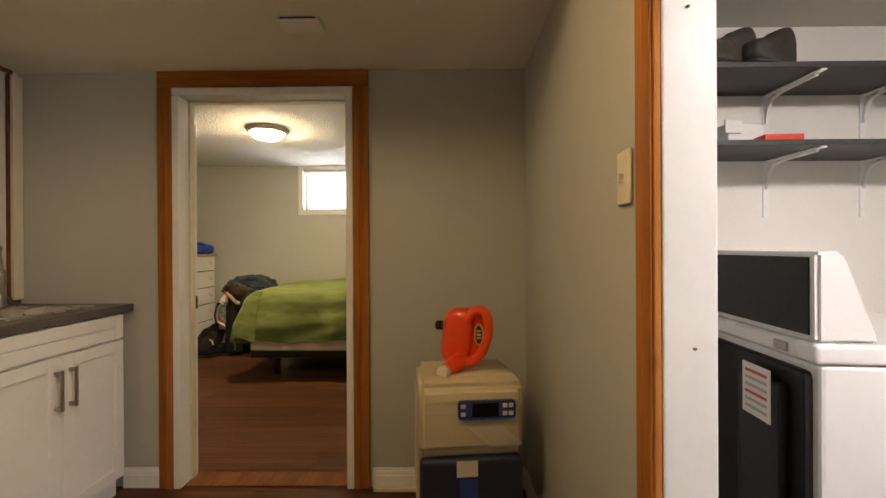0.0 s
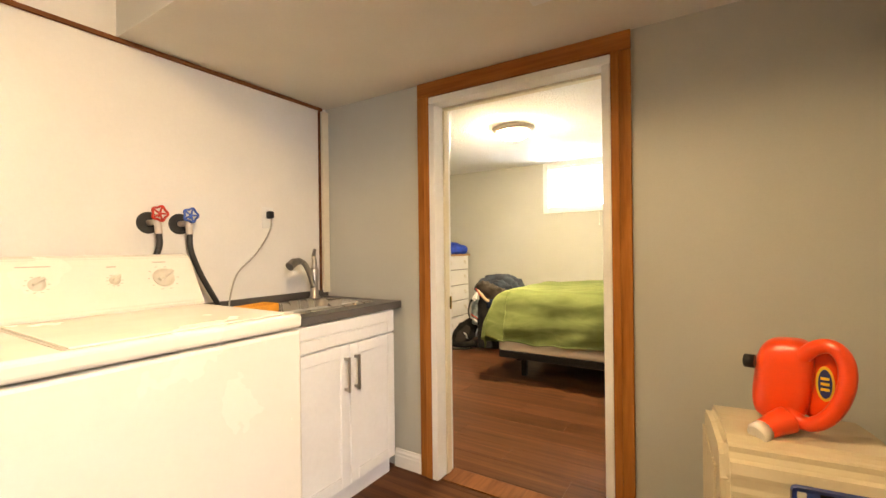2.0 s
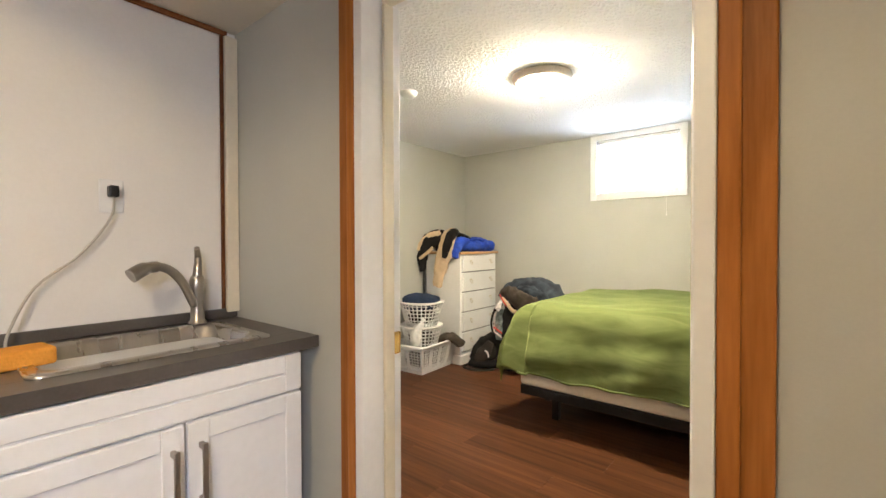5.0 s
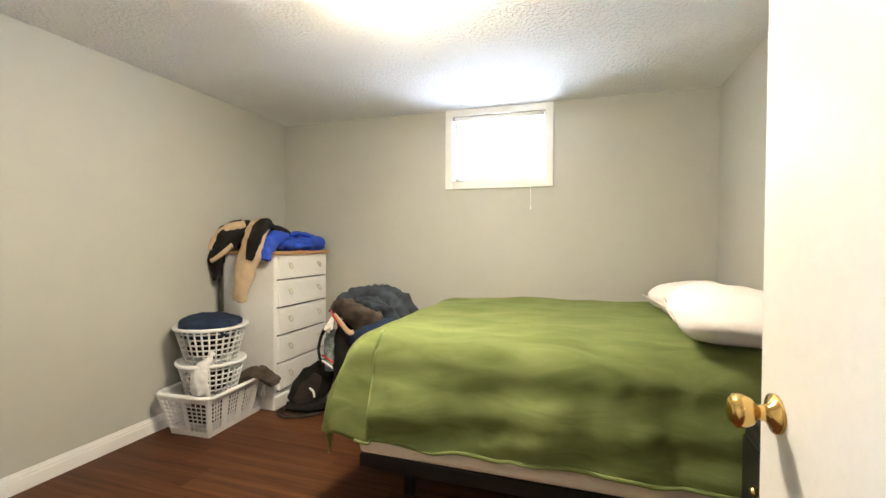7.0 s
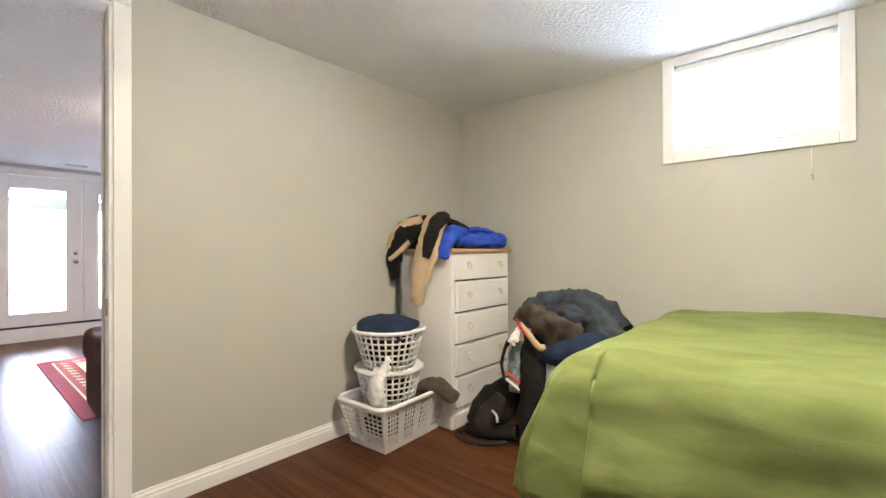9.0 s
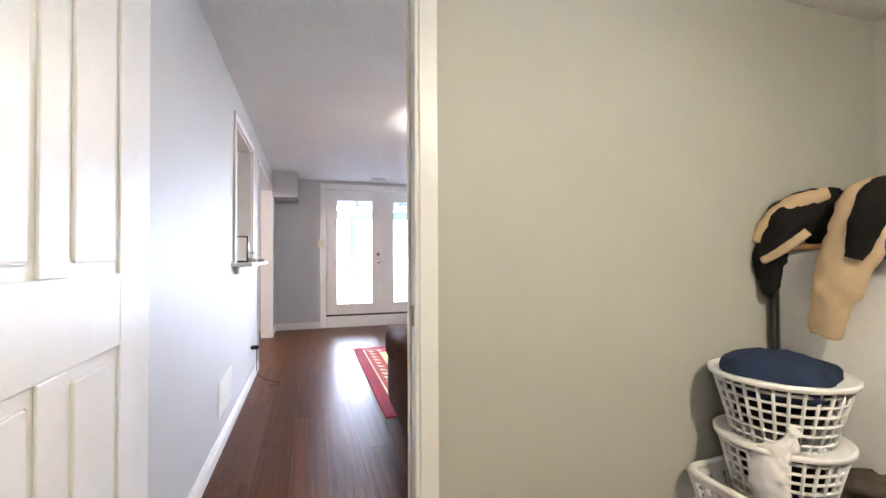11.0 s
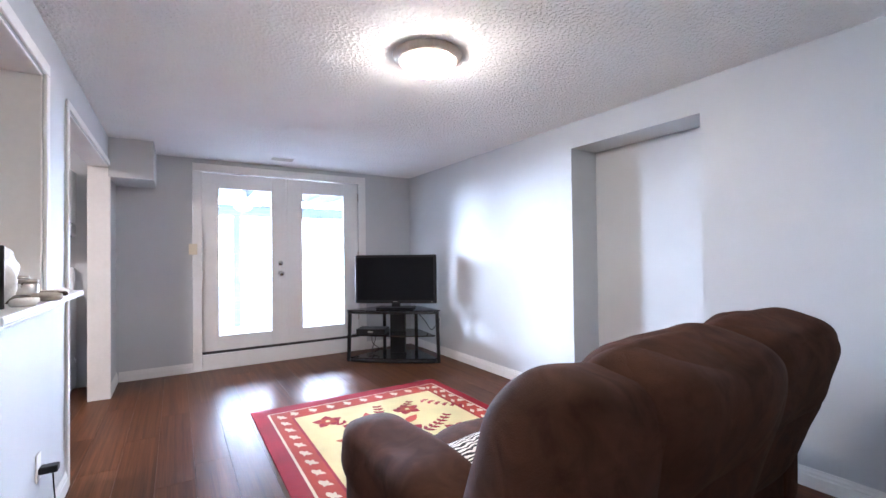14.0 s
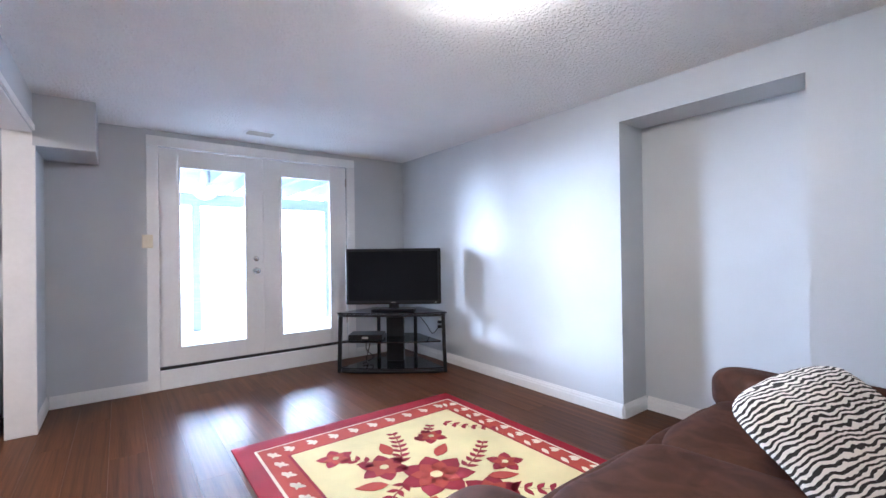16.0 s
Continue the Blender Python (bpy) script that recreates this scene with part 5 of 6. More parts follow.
solid("folded_jeans", crumple(puff(bmesh.new(), (0, 0, 0.055), (0.35, 0.34, 0.14), 0.5, 56, 30, 0.03, 5, 3.0), 0.02, 8, 3.0), DENIM, "dark blue jeans folded in the top basket", "clothes", at=(-3.09, 4.66, 0.61), rz=20)
heap("folded_jeans", (-3.10, 4.66, 0.445), (0.26, 0.26, 0.16), BLKC, "dark clothes filling the lattice basket", 13.0, 0.02)
heap("dark_clothes", (-3.10, 4.66, 0.22), (0.24, 0.24, 0.18), BLKC, "dark clothes in the middle basket", 5.0, 0.03)
solid("plastic_bag", limb([(-3.03, 4.545, 0.24), (-3.03, 4.50, 0.30), (-3.02, 4.49, 0.38), (-2.985, 4.51, 0.45), (-2.955, 4.525, 0.52)], [0.05, 0.085, 0.08, 0.04, 0.018], (0.3, 1, 0), 0.55, 0.022, 20, 7.0), BAGW, "crumpled white plastic bag hung in the basket", "bag")
solid("dark_clothes", limb([(-3.02, 4.84, 0.20), (-2.96, 4.86, 0.28), (-2.88, 4.87, 0.30), (-2.80, 4.885, 0.26), (-2.785, 4.89, 0.22)], [0.05, 0.08, 0.07, 0.06, 0.04], (0, 0, 1), 0.6, 0.02, 14, 9.0), BROWNC, "dark grey clothes hanging over the basket rim", "clothes")
heap("dark_clothes", (-3.09, 4.70, 0.02), (0.26, 0.42, 0.16), BLKC, "dark clothes inside the large basket", 15.0, 0.03)

# backpack and clothes pile by the bed
bp = thing("backpack", "black backpack with patterned clothes heaped on it", "backpack", (-2.22, 5.22, 0))
laid(bp, "body", BLKC, crumple(puff(bmesh.new(), (-2.20, 5.27, 0.36), (0.44, 0.36, 0.72), 0.55, 50, 34, 0.04, 5, 4.0), 0.02, 8, 4.0))
laid(bp, "front_pocket", BLKC, limb([(-2.33, 5.10, 0.66), (-2.32, 5.06, 0.50), (-2.30, 5.04, 0.25), (-2.29, 5.03, 0.04)], [0.06, 0.075, 0.085, 0.09], (0, 1, 0), 0.7, 0.016, 9, 6.0))
laid(bp, "side_panel", CAMO, limb([(-2.17, 5.09, 0.56), (-2.165, 5.06, 0.42), (-2.16, 5.055, 0.22)], [0.07, 0.075, 0.07], (0, 1, 0), 0.5, 0.014, 12, 8.0), "grey camouflage cloth panel")
laid(bp, "mesh_pocket", CAMO, limb([(-2.43, 5.12, 0.60), (-2.45, 5.10, 0.46), (-2.44, 5.08, 0.30)], [0.045, 0.06, 0.045], (0, 1, 0), 0.7, 0.012, 14, 2.0))
laid(bp, "strap", BLKC, limb([(-2.42, 5.08, 0.66), (-2.50, 5.07, 0.58), (-2.53, 5.06, 0.46), (-2.50, 5.05, 0.36)], [0.026, 0.026, 0.024, 0.02], (1, 0.3, 0), 0.35, 0.004, 16, 3.0))
laid(bp, "tag", LINEN, limb([(-2.385, 5.02, 0.70), (-2.40, 5.00, 0.65), (-2.425, 4.995, 0.61)], [0.012, 0.03, 0.022], (0, 1, 0), 0.35, 0.012, 30, 1.0), "white cloth tag")
for k, z in enumerate((0.37, 0.41)):
    laid(bp, "piping", REDP if k else LINEN, sweep(bmesh.new(), smooth_path([(-2.47, 5.015, z + 0.02), (-2.42, 5.005, z), (-2.38, 5.02, z - 0.03)]), 0.008, 8), "narrow coloured webbing")
jn = thing("jeans", "washed denim jeans draped over the backpack", "jeans", (-2.17, 5.25, 0.60))
laid(jn, "leg_panel", DENIM2, limb([(-2.43, 5.10, 0.70), (-2.37, 5.15, 0.79), (-2.22, 5.20, 0.845), (-2.04, 5.20, 0.80), (-1.91, 5.17, 0.70), (-1.87, 5.14, 0.58)], [0.045, 0.07, 0.08, 0.08, 0.07, 0.06], (0, 1, 0.4), 0.75, 0.034, 15, 3.0))
laid(jn, "cuff", DENIM2, limb([(-2.24, 5.10, 0.82), (-2.10, 5.10, 0.80), (-1.98, 5.10, 0.73), (-1.90, 5.09, 0.63)], [0.03, 0.05, 0.055, 0.04], (0, 1, 0.4), 0.6, 0.024, 17, 13.0))
laid(jn, "leg_panel", DENIM2, limb([(-2.35, 5.30, 0.72), (-2.20, 5.34, 0.82), (-2.04, 5.34, 0.80), (-1.90, 5.32, 0.68)], [0.08, 0.09, 0.09, 0.08], (0, 1, 0.4), 0.9, 0.034, 15, 5.0))
laid(jn, "waist_panel", DENIM, limb([(-2.26, 5.06, 0.56), (-2.12, 5.04, 0.585), (-1.98, 5.06, 0.62), (-1.90, 5.10, 0.62)], [0.05, 0.085, 0.10, 0.09], (0, 1, 0), 0.55, 0.018, 11, 8.0), "dark blue denim")
bt = thing("brown_jacket", "grey brown jacket bundled on the pile", "jacket", (-2.24, 5.08, 0.66))
laid(bt, "body", BROWNC, limb([(-2.41, 5.07, 0.775), (-2.31, 5.045, 0.765), (-2.19, 5.03, 0.715), (-2.08, 5.05, 0.70), (-2.035, 5.08, 0.71)], [0.03, 0.09, 0.115, 0.08, 0.03], (0, 1, 0.45), 0.42, 0.024, 15, 5.0))
laid(bt, "lining", TANC, limb([(-2.36, 5.00, 0.735), (-2.30, 4.985, 0.675), (-2.235, 4.98, 0.615), (-2.20, 4.985, 0.625)], [0.008, 0.018, 0.022, 0.012], (0, 1, 0.3), 0.5, 0.004, 20, 2.0), "tan lining edge")
laid(bt, "trim", REDP, limb([(-2.40, 5.01, 0.755), (-2.35, 4.99, 0.70), (-2.30, 4.98, 0.655)], [0.006, 0.010, 0.006], (0, 1, 0.3), 0.5, 0.002, 20, 2.0), "red zip edge")
bg = thing("messenger_bag", "black cloth shoulder bag slumped on the floor", "bag", (-2.60, 5.05, 0))
laid(bg, "body", BLKC, limb([(-2.70, 4.98, 0.07), (-2.64, 5.03, 0.13), (-2.57, 5.09, 0.22), (-2.52, 5.13, 0.32), (-2.50, 5.14, 0.37)], [0.05, 0.115, 0.125, 0.075, 0.02], (0.55, -0.8, 0.35), 0.4, 0.016, 8, 6.0))
laid(bg, "flap", FLAPC, limb([(-2.63, 4.965, 0.08), (-2.58, 5.00, 0.16), (-2.53, 5.055, 0.27)], [0.05, 0.07, 0.035], (0.55, -0.8, 0.35), 0.16, 0.006, 9, 7.0), "charcoal cloth flap")
laid(bg, "base_fold", BLKC, limb([(-2.72, 4.96, 0.05), (-2.58, 5.00, 0.05), (-2.42, 5.06, 0.07)], [0.035, 0.05, 0.055], (0, 0, 1), 0.8, 0.01, 10, 3.0))
laid(bg, "strap", FLAPC, limb([(-2.72, 5.00, 0.05), (-2.765, 4.93, 0.016), (-2.68, 4.885, 0.012), (-2.56, 4.93, 0.012), (-2.47, 5.01, 0.02)], [0.02, 0.02, 0.02, 0.02, 0.02], (0, 0, 1), 0.4, 0.003, 16, 3.0))
laid(bg, "buckle", LINEN, sweep(bmesh.new(), smooth_path([(-2.54, 4.965, 0.20), (-2.51, 4.965, 0.18), (-2.50, 4.965, 0.14)]), 0.007, 8))


# ---- living room ----
sf = thing("loveseat", "dark brown suede reclining loveseat", "sofa", (-4.29, 3.50, 0))
SW = 1.95
part("base", box((-0.84, 0.06, 0.05), (-0.06, SW - 0.06, 0.30), 0.04, 3), SUEDE, sf)
def soft(name, c, size, e=0.45, wob=0.02, freq=4, seed=0.0, lean=0.0, m=None, pinch=0.0):
    bm = bmesh.new()
    puff(bm, (0, 0, 0), size, e, 48, 30, wob, freq, seed)
    bm.transform(Matrix.Translation(c) @ Matrix.Rotation(radians(lean), 4, "Y"))
    return part(name, bm, m or SUEDE, sf)
for i, y, bx_ in ((0, 0.74, 0.0), (1, 1.45, -0.09)):
    soft("back_cushion", (0.02 + bx_, y, 0.60), (0.30, 0.80, 0.74), 0.42, 0.03, 4, 2.0 + i, 17)
    soft("headrest", (0.06 + bx_, y, 0.775 - 0.015 * i), (0.36, 0.76, 0.40), 0.55, 0.035, 5, 5.0 + i, 17)
    soft("seat_cushion", (-0.55, y, 0.36), (0.66, 0.77, 0.24), 0.4, 0.02, 4, 8.0 + i)
    soft("lower_back", (-0.06 + bx_, y, 0.30), (0.18, 0.76, 0.50), 0.3, 0.01, 4, 8.0 + i, 10)
    soft("footrest", (-0.87, y, 0.24), (0.14, 0.76, 0.36), 0.4, 0.012, 4, 11.0 + i)
for i, y in enumerate((0.11, SW - 0.11)):
    soft("armrest", (-0.50, y, 0.49), (0.86, 0.25, 0.24), 0.55, 0.03, 5, 14.0 + i)
    soft("arm_panel", (-0.46, y, 0.26), (0.82, 0.19, 0.46), 0.25, 0.008, 4, 17.0 + i)
    soft("back_wing", (-0.11 * i, y + (0.18 if i == 0 else -0.13), 0.585), (0.34, 0.50, 0.74), 0.62, 0.03, 5, 20.0 + i, 16)
for x in (-0.76, -0.10):
    for y in (0.14, SW - 0.14):
        part("foot", box((x - 0.03, y - 0.03, 0), (x + 0.03, y + 0.03, 0.049), 0.006), BLACK, sf)
for y, z, x in ((0.30, 0.74, 0.17), (0.26, 0.64, 0.14)):
    part("lint_speck", box((x, y, z), (x + 0.01, y + 0.01, z + 0.012), 0.002), LINEN, sf)


def zebra_pillow(at, rx, ry, rz, size, lab):
    root = thing("throw_pillow", lab, "cushion", at, 0, "zebra cushions")
    bm = bmesh.new()
    puff(bm, (0, 0, 0), size, 0.5, 48, 26, 0.02, 6, 1.0)
    for v in bm.verts:
        t = max(abs(v.co.x) / (size[0] / 2), abs(v.co.y) / (size[1] / 2))
        v.co.z *= 1 - 0.75 * t ** 4
    ob = part("cover", bm, ZEBRA, root)
    ob.matrix_basis = pose(0, 0, 0, rx, ry, rz)


zebra_pillow((-4.60, 4.73, 0.58), 10, 34, -18, (0.54, 0.54, 0.17), "black and white zebra-print plush cushion against the backrest")
zebra_pillow((-4.62, 3.82, 0.535), 0, 4, 12, (0.36, 0.36, 0.12), "black and white zebra-print plush cushion on the seat")

# rug
rug = thing("rug", "crimson and yellow floral area rug", "rug", (-7.165, 3.46, 0.0), 0)
RX, RY = 2.30, 1.645
part("border_ground", box((0, 0, 0.0005), (RX, RY, 0.010), 0.003), RUGR, rug, "crimson outer border")
def flat(name, polys, z, m):
    bm = bmesh.new()
    for poly in polys:
        lo = [bm.verts.new((x, y, z - 0.003)) for x, y in poly]
        hi = [bm.verts.new((x, y, z)) for x, y in poly]
        bm.faces.new(hi)
        for k in range(len(poly)):
            bm.faces.new((lo[k], lo[(k + 1) % len(poly)], hi[(k + 1) % len(poly)], hi[k]))
    bmesh.ops.recalc_face_normals(bm, faces=bm.faces)
    return part(name, bm, m, rug)
def rect(x0, y0, x1, y1):
    return [(x0, y0), (x1, y0), (x1, y1), (x0, y1)]
flat("guard_stripe", [rect(0.13, 0.10, RX - 0.13, RY - 0.08)], 0.0112, RUGI)
flat("inner_border", [rect(0.145, 0.115, RX - 0.145, RY - 0.095)], 0.0124, RUGB)
flat("guard_stripe", [rect(0.30, 0.245, RX - 0.30, RY - 0.215)], 0.0136, RUGM)
flat("field", [rect(0.315, 0.26, RX - 0.315, RY - 0.23)], 0.0148, RUGY)
def leafp(x, y, a, l, w):
    c, s = math.cos(a), math.sin(a)
    pts = [(l * t, w * math.sin(math.pi * t ** 0.8)) for t in (0, 0.2, 0.45, 0.7, 0.9, 1)] + [(l * t, -w * math.sin(math.pi * t ** 0.8)) for t in (0.9, 0.7, 0.45, 0.2)]
    return [(x + c * p - s * q, y + s * p + c * q) for p, q in pts]
def disc(x, y, r, n=14):
    return [(x + r * math.cos(k * math.tau / n), y + r * math.sin(k * math.tau / n)) for k in range(n)]
def petals(x, y, r, n, a0=0.0):
    return [leafp(x + math.cos(a0 + k * math.tau / n) * r * 0.18, y + math.sin(a0 + k * math.tau / n) * r * 0.18, a0 + k * math.tau / n, r * 0.85, r * 0.34) for k in range(n)]
def sprig(x, y, a, length, n, l, w, bend=0.5):
    out = []
    for k in range(n):
        t = k / n
        b = a + bend * t
        px, py = x + math.cos(a + bend * t / 2) * length * t, y + math.sin(a + bend * t / 2) * length * t
        out += [leafp(px, py, b + 0.9, l * (1 - 0.4 * t), w), leafp(px, py, b - 0.9, l * (1 - 0.4 * t), w)]
        if k:
            out.append([(ox, oy), (ox + 0.006, oy + 0.006), (px + 0.006, py + 0.006), (px, py)])
        ox, oy = px, py
    return out
blossoms = [(1.02, 0.80, 0.17, 7), (0.78, 0.62, 0.12, 6), (1.32, 0.92, 0.13, 6), (0.62, 1.05, 0.09, 5), (1.5, 0.55, 0.10, 5), (0.52, 0.45, 0.09, 5), (1.15, 1.18, 0.09, 5), (1.72, 1.05, 0.09, 5)]
dark, lite, rose = [], [], []
for x, y, r, n in blossoms:
    dark += petals(x, y, r * 1.2, n, x)
    rose += petals(x, y, r * 0.8, n, x + 0.4)
    lite.append(disc(x, y, r * 0.2))
for x, y, a, ln, n, l in ((0.78, 0.72, 2.5, 0.42, 7, 0.075), (0.72, 0.6, 3.6, 0.34, 6, 0.07), (1.05, 0.98, 1.9, 0.36, 6, 0.07), (1.3, 0.8, -0.4, 0.45, 7, 0.08), (1.35, 1.02, 0.7, 0.45, 7, 0.08), (1.0, 0.62, -1.2, 0.3, 5, 0.07), (0.62, 0.95, 2.0, 0.28, 5, 0.06), (1.55, 0.65, -0.9, 0.3, 5, 0.06), (0.50, 1.25, 0.4, 0.4, 6, 0.06)):
    dark += sprig(x, y, a, ln, n, l, 0.016)
for x, y, a in ((0.95, 0.55, -2.0), (1.18, 0.68, -0.9), (0.86, 0.92, 2.2), (1.2, 1.0, 1.0), (0.68, 0.72, 3.0), (1.45, 0.85, 0.2)):
    rose.append(leafp(x, y, a, 0.17, 0.04))
tagged(flat("motif_leaf", dark, 0.0160, RUGM), kind="stuff")
for poly in rose:
    flat("motif_petal", [poly], 0.0170, RUGB)
for poly in lite:
    flat("motif_centre", [poly], 0.0180, RUGY)
edge = []
for k in range(14):
    x = 0.25 + k * (RX - 0.5) / 13
    for y, sgn in ((0.18, 1), (RY - 0.155, -1)):
        edge += [leafp(x - 0.05, y - 0.02, 0.3 * sgn, 0.075, 0.016), leafp(x - 0.03, y + 0.02, -0.5 * sgn, 0.07, 0.016), leafp(x + 0.0, y, 0.9, 0.05, 0.014)]
for k in range(9):
    y = 0.28 + k * (RY - 0.52) / 8
    for x in (0.222, RX - 0.222):
        edge += [leafp(x - 0.05, y - 0.02, 0.6, 0.075, 0.016), leafp(x - 0.02, y + 0.03, -0.5, 0.07, 0.016), leafp(x + 0.0, y - 0.03, 1.4, 0.05, 0.014)]
tagged(flat("border_leaf", edge, 0.0136, RUGI), kind="stuff")

# television on its stand
ANG = math.degrees(math.atan2(0.84, 0.68)) - 90
tv_at = Vector((-7.985, 5.04, 0))
st = thing("tv_stand", "black corner tv stand with tinted glass shelves", "tv stand", (-8.02, 5.09, 0), ANG + 0)
# local x runs away from the viewer to the corner, y along the front
def bowed(w, dback, d0, z, t):
    bm = bmesh.new()
    pts = [(-0.06 * math.cos(k * math.pi / 12 - math.pi / 2) * 1.0 + 0.0, (w / 2) * math.sin(k * math.pi / 12 - math.pi / 2)) for k in range(13)]
    pts += [(dback, w * 0.22), (dback, -w * 0.22)]
    # front is towards +x after turning
    lo = [bm.verts.new((x, y, z)) for x, y in pts]
    hi = [bm.verts.new((x, y, z + t)) for x, y in pts]
    bm.faces.new(hi), bm.faces.new(lo[::-1])
    for k in range(len(pts)):
        bm.faces.new((lo[k], lo[(k + 1) % len(pts)], hi[(k + 1) % len(pts)], hi[k]))
    bmesh.ops.recalc_face_normals(bm, faces=bm.faces)
    bm.transform(Matrix.Diagonal((-1, 1, 1, 1)))
    bmesh.ops.recalc_face_normals(bm, faces=bm.faces)
    return bm
for z, w in ((0.04, 1.02), (0.30, 0.98), (0.585, 1.10)):
    part("shelf", bowed(w, 0.42, 0, z, 0.012), SMOKED, st, "black tinted glass shelf")
bm = bmesh.new()
sweep(bm, [(0.05 * math.cos(k * math.pi / 12 - math.pi / 2) + 0.008, 0.53 * math.sin(k * math.pi / 12 - math.pi / 2), 0.57) for k in range(13)], 0.014, 8)
part("front_rail", bm, BLACK, st)
bm = bmesh.new()
sweep(bm, [(0.05 * math.cos(k * math.pi / 12 - math.pi / 2) + 0.008, 0.50 * math.sin(k * math.pi / 12 - math.pi / 2), 0.022) for k in range(13)], 0.022, 8)
part("base_rail", bm, BLACK, st)
for y in (-0.515, 0.515):
    bm = box((-0.02, y - 0.018, 0.0), (0.02, y + 0.018, 0.583), 0.005)
    for v in bm.verts:
        v.co.y += 0.03 * (1 if y > 0 else -1) * (0.5 - v.co.z)
    part("leg", bm, BLACK, st)
for y in (-0.2, 0.2):
    part("back_leg", box((-0.40, y - 0.018, 0.0), (-0.365, y + 0.018, 0.583), 0.005), BLACK, st)
part("centre_column", box((-0.30, -0.09, 0.0535), (-0.22, 0.09, 0.584), 0.006), BLACK, st)
tv = thing("television", "black flat screen television on a corner stand", "television", (-8.02, 5.09, 0.5985), ANG)
part("foot", box((-0.28, -0.22, 0), (-0.06, 0.22, 0.018), 0.008), BLACK, tv)
part("neck", box((-0.19, -0.05, 0.0185), (-0.15, 0.05, 0.08), 0.006), BLACK, tv)
TW = 0.49
part("casing", box((-0.20, -TW, 0.06), (-0.13, TW, 0.635), 0.012, 3), BLACK, tv)
part("screen", box((-0.1298, -TW + 0.03, 0.10), (-0.1275, TW - 0.03, 0.607)), SCREEN, tv, "dark glossy screen")
part("badge", box((-0.1296, -0.025, 0.077), (-0.1285, 0.025, 0.085)), NICKEL, tv)
part("power_light", box((-0.1296, 0.43, 0.075), (-0.1285, 0.445, 0.085)), PRINT, tv)
rc = thing("cable_box", "black cable box on the stand's middle shelf", "cable box", (-8.02, 5.09, 0.3125), ANG)
part("case", box((-0.22, -0.44, 0), (0.0, -0.10, 0.06), 0.006), BLACK, rc)
part("display", box((0.0002, -0.30, 0.02), (0.0015, -0.24, 0.04)), PRINT, rc)
for k, pts in enumerate(([(-8.22, 4.92, 0.36), (-8.3, 4.95, 0.2), (-8.34, 5.05, 0.1), (-8.28, 4.9, 0.062)], [(-8.25, 4.98, 0.36), (-8.32, 5.0, 0.24), (-8.24, 4.92, 0.12), (-8.33, 4.98, 0.062)], [(-8.12, 5.45, 0.55), (-8.10, 5.56, 0.42), (-8.12, 5.66, 0.3), (-8.08, 5.715, 0.37)])):
    bm = bmesh.new()
    sweep(bm, smooth_path(pts), 0.0045, 6)
    solid("cable", bm, BLACK, "thin black cable behind the tv stand", "cable")
po = thing("wall_outlet", "white outlet with a stack of black plugs", "outlet", (-8.08, 5.7535, 0.40))
part("cover_plate", box((-0.035, -0.006, -0.058), (0.035, 0, 0.058), 0.004), WHITE, po)
for z in (-0.03, 0.02):
    part("plug", box((-0.022, -0.04, z - 0.014), (0.022, -0.0062, z + 0.018), 0.006), BLACK, po)
# small wall things
ls = thing("light_switch", "ivory double switch plate on the door trim", "switch", (-8.826, 3.125, 1.32))
part("cover_plate", box((0, -0.04, -0.058), (0.007, 0.04, 0.058), 0.004), CREAM, ls)
part("toggle", box((0.0072, -0.006, -0.012), (0.018, 0.006, 0.008), 0.002), CREAM, ls)
wo = thing("wall_outlet", "white outlet with a black plug-in charger", "outlet", (-6.0, 2.466, 0.34))
part("cover_plate", box((-0.035, 0, -0.058), (0.035, 0.006, 0.058), 0.004), WHITE, wo)
part("charger", box((-0.025, 0.0062, -0.03), (0.025, 0.07, 0.0), 0.006), BLACK, wo)
bm = bmesh.new()
sweep(bm, smooth_path([(0.0, 0.05, -0.03), (-0.03, 0.05, -0.14), (-0.10, 0.05, -0.27), (-0.12, 0.12, -0.333), (0.05, 0.25, -0.334), (0.1, 0.16, -0.334)]), 0.003, 6)
part("cord", bm, BLACK, wo)
rv = thing("wall_register", "white louvred wall register above the baseboard", "vent", (-4.82, 2.466, 0.30))
part("frame", box((-0.20, 0, -0.10), (0.20, 0.008, 0.11), 0.004), WHITE, rv)
for i in range(9):
    part("slat", box((-0.17, 0.0082, -0.085 + i * 0.02), (0.17, 0.014, -0.073 + i * 0.02), 0.002), WHITE, rv)

# things on the hatch sill
pf = thing("picture_frame", "black picture frame leaning on the hatch sill", "picture frame", (-5.27, 2.47, 1.0785), 18)
part("frame", box((-0.012, -0.07, 0), (0.008, 0.07, 0.19), 0.003), BLACK, pf)
part("mat_board", box((0.0082, -0.058, 0.012), (0.010, 0.058, 0.178)), PAPER, pf)
heap("clear_bag", (-5.45, 2.45, 1.0785), (0.20, 0.15, 0.18), BAGW, "crumpled clear plastic bag on the sill", 21.0, 0.05, 12, "bag")
for k, (x, y, h, r) in enumerate(((-5.62, 2.50, 0.075, 0.045), (-5.72, 2.46, 0.085, 0.04))):
    jr = thing("jar", "small metal lidded jar on the sill", "jar", (x, y, 1.0785), 0, "sill jars")
    bm = bmesh.new()
    turned(bm, [(r, 0), (r + 0.002, 0.004), (r + 0.002, h - 0.02), (r - 0.004, h - 0.012)], 24)
    part("body", bm, STEEL, jr)
    bm = bmesh.new()
    turned(bm, [(r - 0.002, h - 0.0118), (r, h - 0.01), (r, h), (0.003, h + 0.003)], 24)
    part("lid", bm, NICKEL, jr)
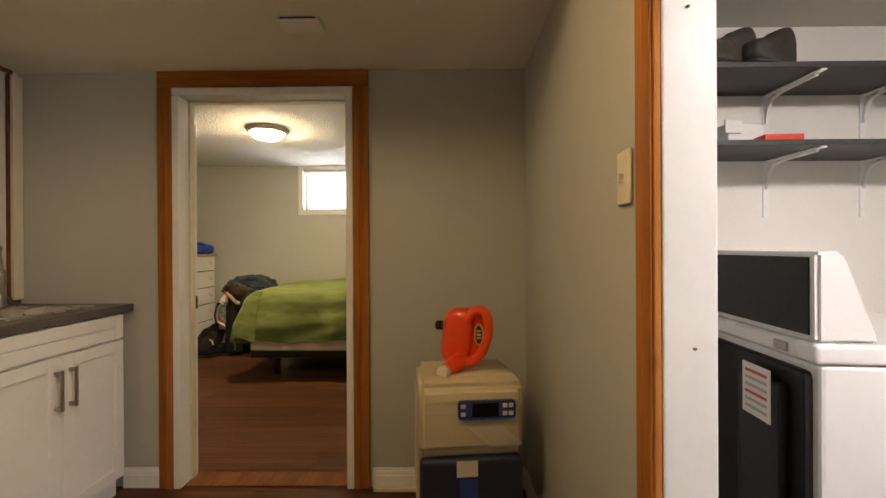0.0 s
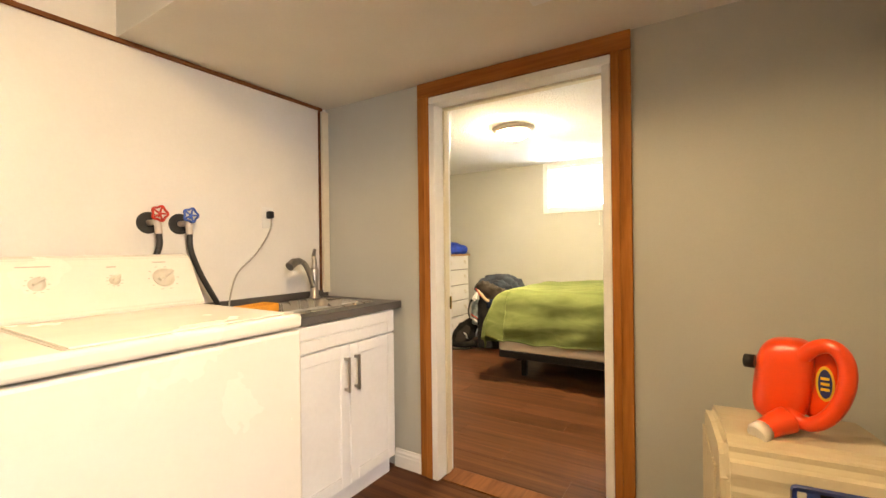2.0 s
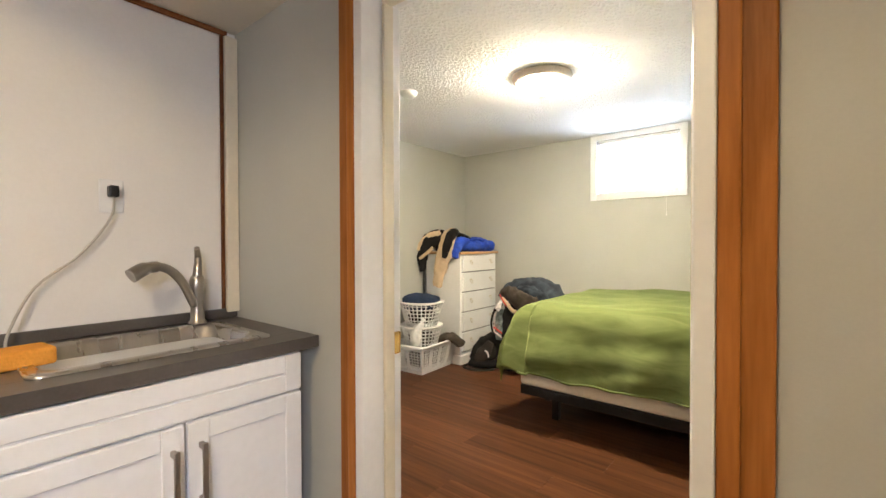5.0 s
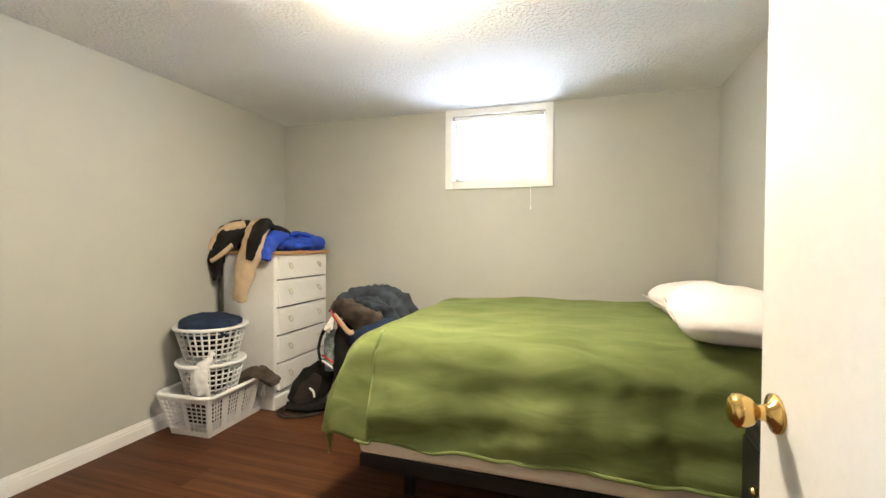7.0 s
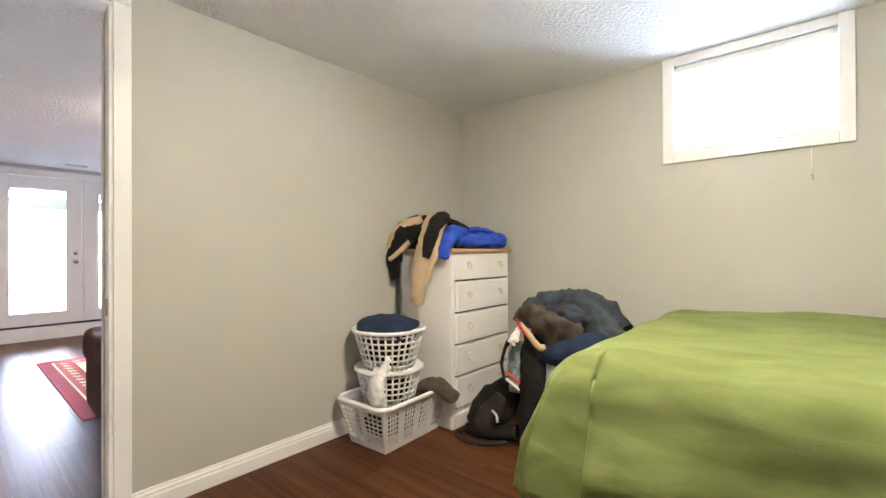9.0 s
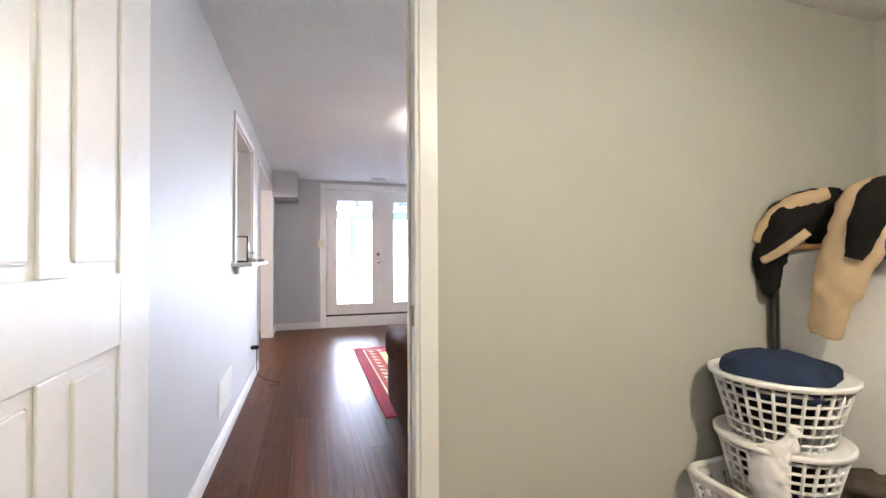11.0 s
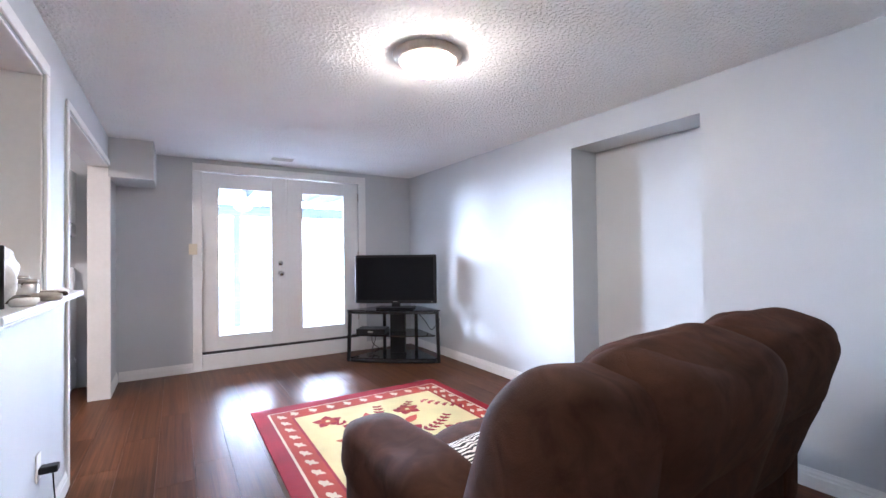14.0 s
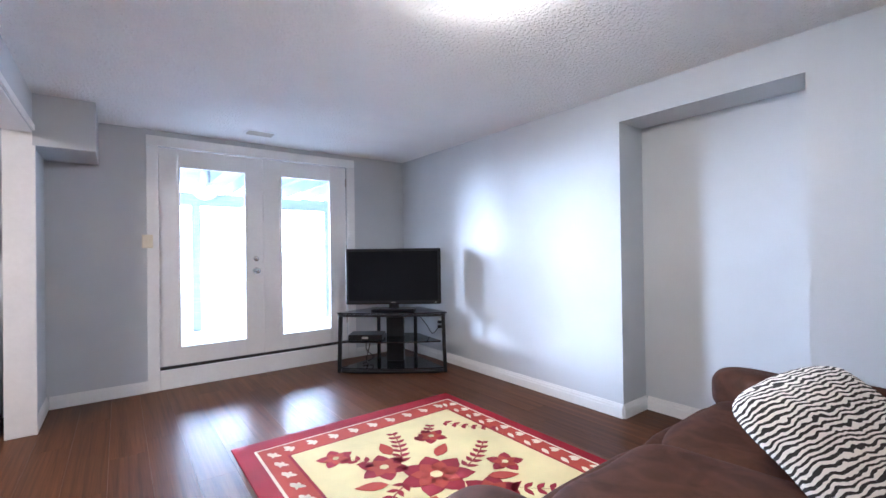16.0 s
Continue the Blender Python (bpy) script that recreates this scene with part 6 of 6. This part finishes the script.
for k in range(7):
    bm = bmesh.new()
    puff(bm, (0, 0, 0.012), (0.12, 0.06, 0.024), 0.5, 20, 10, 0.02, 14, k * 3.0)
    solid("papers", bm, (PAPER, BROWNC, PRINT)[k % 3], "loose paper and small clutter on the sill", "clutter", at=(-5.40 - 0.08 * k, 2.56 - 0.03 * (k % 2), 1.0785), rz=31 * k)

# kitchen seen through the openings
kr = thing("stove", "white enamel kitchen range beside the opening", "stove", (-8.84, 1.40, 0))
part("body", box((0.0, 0, 0.03), (0.60, 0.76, 0.90), 0.006), APPLW, kr)
part("oven_door", box((0.602, 0.02, 0.22), (0.64, 0.74, 0.74), 0.01), APPLW, kr)
part("oven_window", box((0.6405, 0.14, 0.36), (0.644, 0.62, 0.62)), SCREEN, kr)
part("storage_drawer", box((0.602, 0.02, 0.06), (0.635, 0.74, 0.205), 0.008), APPLW, kr)
part("cooktop", box((0.0, -0.004, 0.902), (0.64, 0.764, 0.925), 0.006), APPLW, kr)
part("backguard", box((0.005, 0, 0.926), (0.08, 0.76, 1.15), 0.02, 3), APPLW, kr)
part("side_panel", box((0.03, 0.7605, 0.04), (0.595, 0.768, 0.895), 0.002), APPLW, kr, "enamelled side panel")
bm = bmesh.new()
sweep(bm, [(0.665, 0.08, 0.70), (0.67, 0.38, 0.70), (0.665, 0.68, 0.70)], 0.011, 8)
part("door_handle", bm, APPLW, kr)
for y in (0.12, 0.64):
    part("handle_mount", box((0.6402, y - 0.01, 0.69), (0.664, y + 0.01, 0.71)), APPLW, kr)
rh = thing("range_hood", "white range hood under the wall cabinets", "range hood", (-8.84, 1.40, 1.44))
part("canopy", box((0.0, 0, 0), (0.48, 0.76, 0.12), 0.02, 3), APPLW, rh)
for y, w in ((1.40, 0.76), (0.62, 0.77), (-0.16, 0.77)):
    kc = thing("wall_cabinet", "white kitchen wall cabinet", "cabinet", (-8.84, y, 1.561), 0, "kitchen wall cabinets")
    part("body", box((0.0, 0.002, 0), (0.32, w - 0.002, 0.49), 0.003), WHITE, kc)
    for k in range(2):
        part("door", box((0.322, k * w / 2 + 0.006, 0.005), (0.34, (k + 1) * w / 2 - 0.006, 0.485), 0.006), WHITE, kc)
for y, w in ((0.62, 0.77), (-0.16, 0.77)):
    kc = thing("base_cabinet", "white kitchen base cabinet", "cabinet", (-8.84, y, 0), 0, "kitchen base cabinets")
    part("body", box((0.0, 0.002, 0.09), (0.57, w - 0.002, 0.88), 0.003), WHITE, kc)
    for k in range(2):
        part("door", box((0.572, k * w / 2 + 0.006, 0.10), (0.59, (k + 1) * w / 2 - 0.006, 0.87), 0.006), WHITE, kc)
    part("toe_kick", box((0.0, 0.002, 0), (0.52, w - 0.002, 0.089)), WHITE, kc)
solid("kitchen_worktop", box((-8.84, -0.16, 0.882), (-8.22, 1.388, 0.915), 0.006), COUNTER, "dark grey kitchen worktop", "worktop")

# ---- floor planks ----
PL, PW = 1.215, 0.19
plank_mesh = {}
def plank(x0, x1, y, parent):
    ln = round(x1 - x0, 3)
    if ln not in plank_mesh:
        plank_mesh[ln] = mesh_of("plank", box((0.0003, 0.0003, -0.012), (ln - 0.0003, PW - 0.0003, 0), 0.0006, 1), PLANK)
    ob = new("plank", plank_mesh[ln])
    ob.parent = parent
    ob.location = (x0, y, 0)
floor_ob = bpy.data.objects["floor"]
stagger = (0.0, 0.42, 0.81, 0.2, 0.61, 1.02)
rest = bmesh.new()
for r in range(42):
    y = -1.5 + r * PW
    x = -8.9 - stagger[r % 6]
    while x < 2.6:
        a, b = max(x, -8.9), min(x + PL, 2.6)
        if b - a > 0.05:
            near = (y > 2.2 and y < 6.0 and a < 0.2) or (y > 0.2 and y <= 2.2 and -2.2 < b and a < 0.8)
            if near:
                plank(a, b, y, floor_ob)
            else:
                bx(rest, (a + 0.0006, y + 0.0006, -0.012), (b - 0.0006, y + PW - 0.0006, 0), 0.0)
        x += PL
tagged(part("plank_rest", rest, PLANK, floor_ob), kind="stuff")
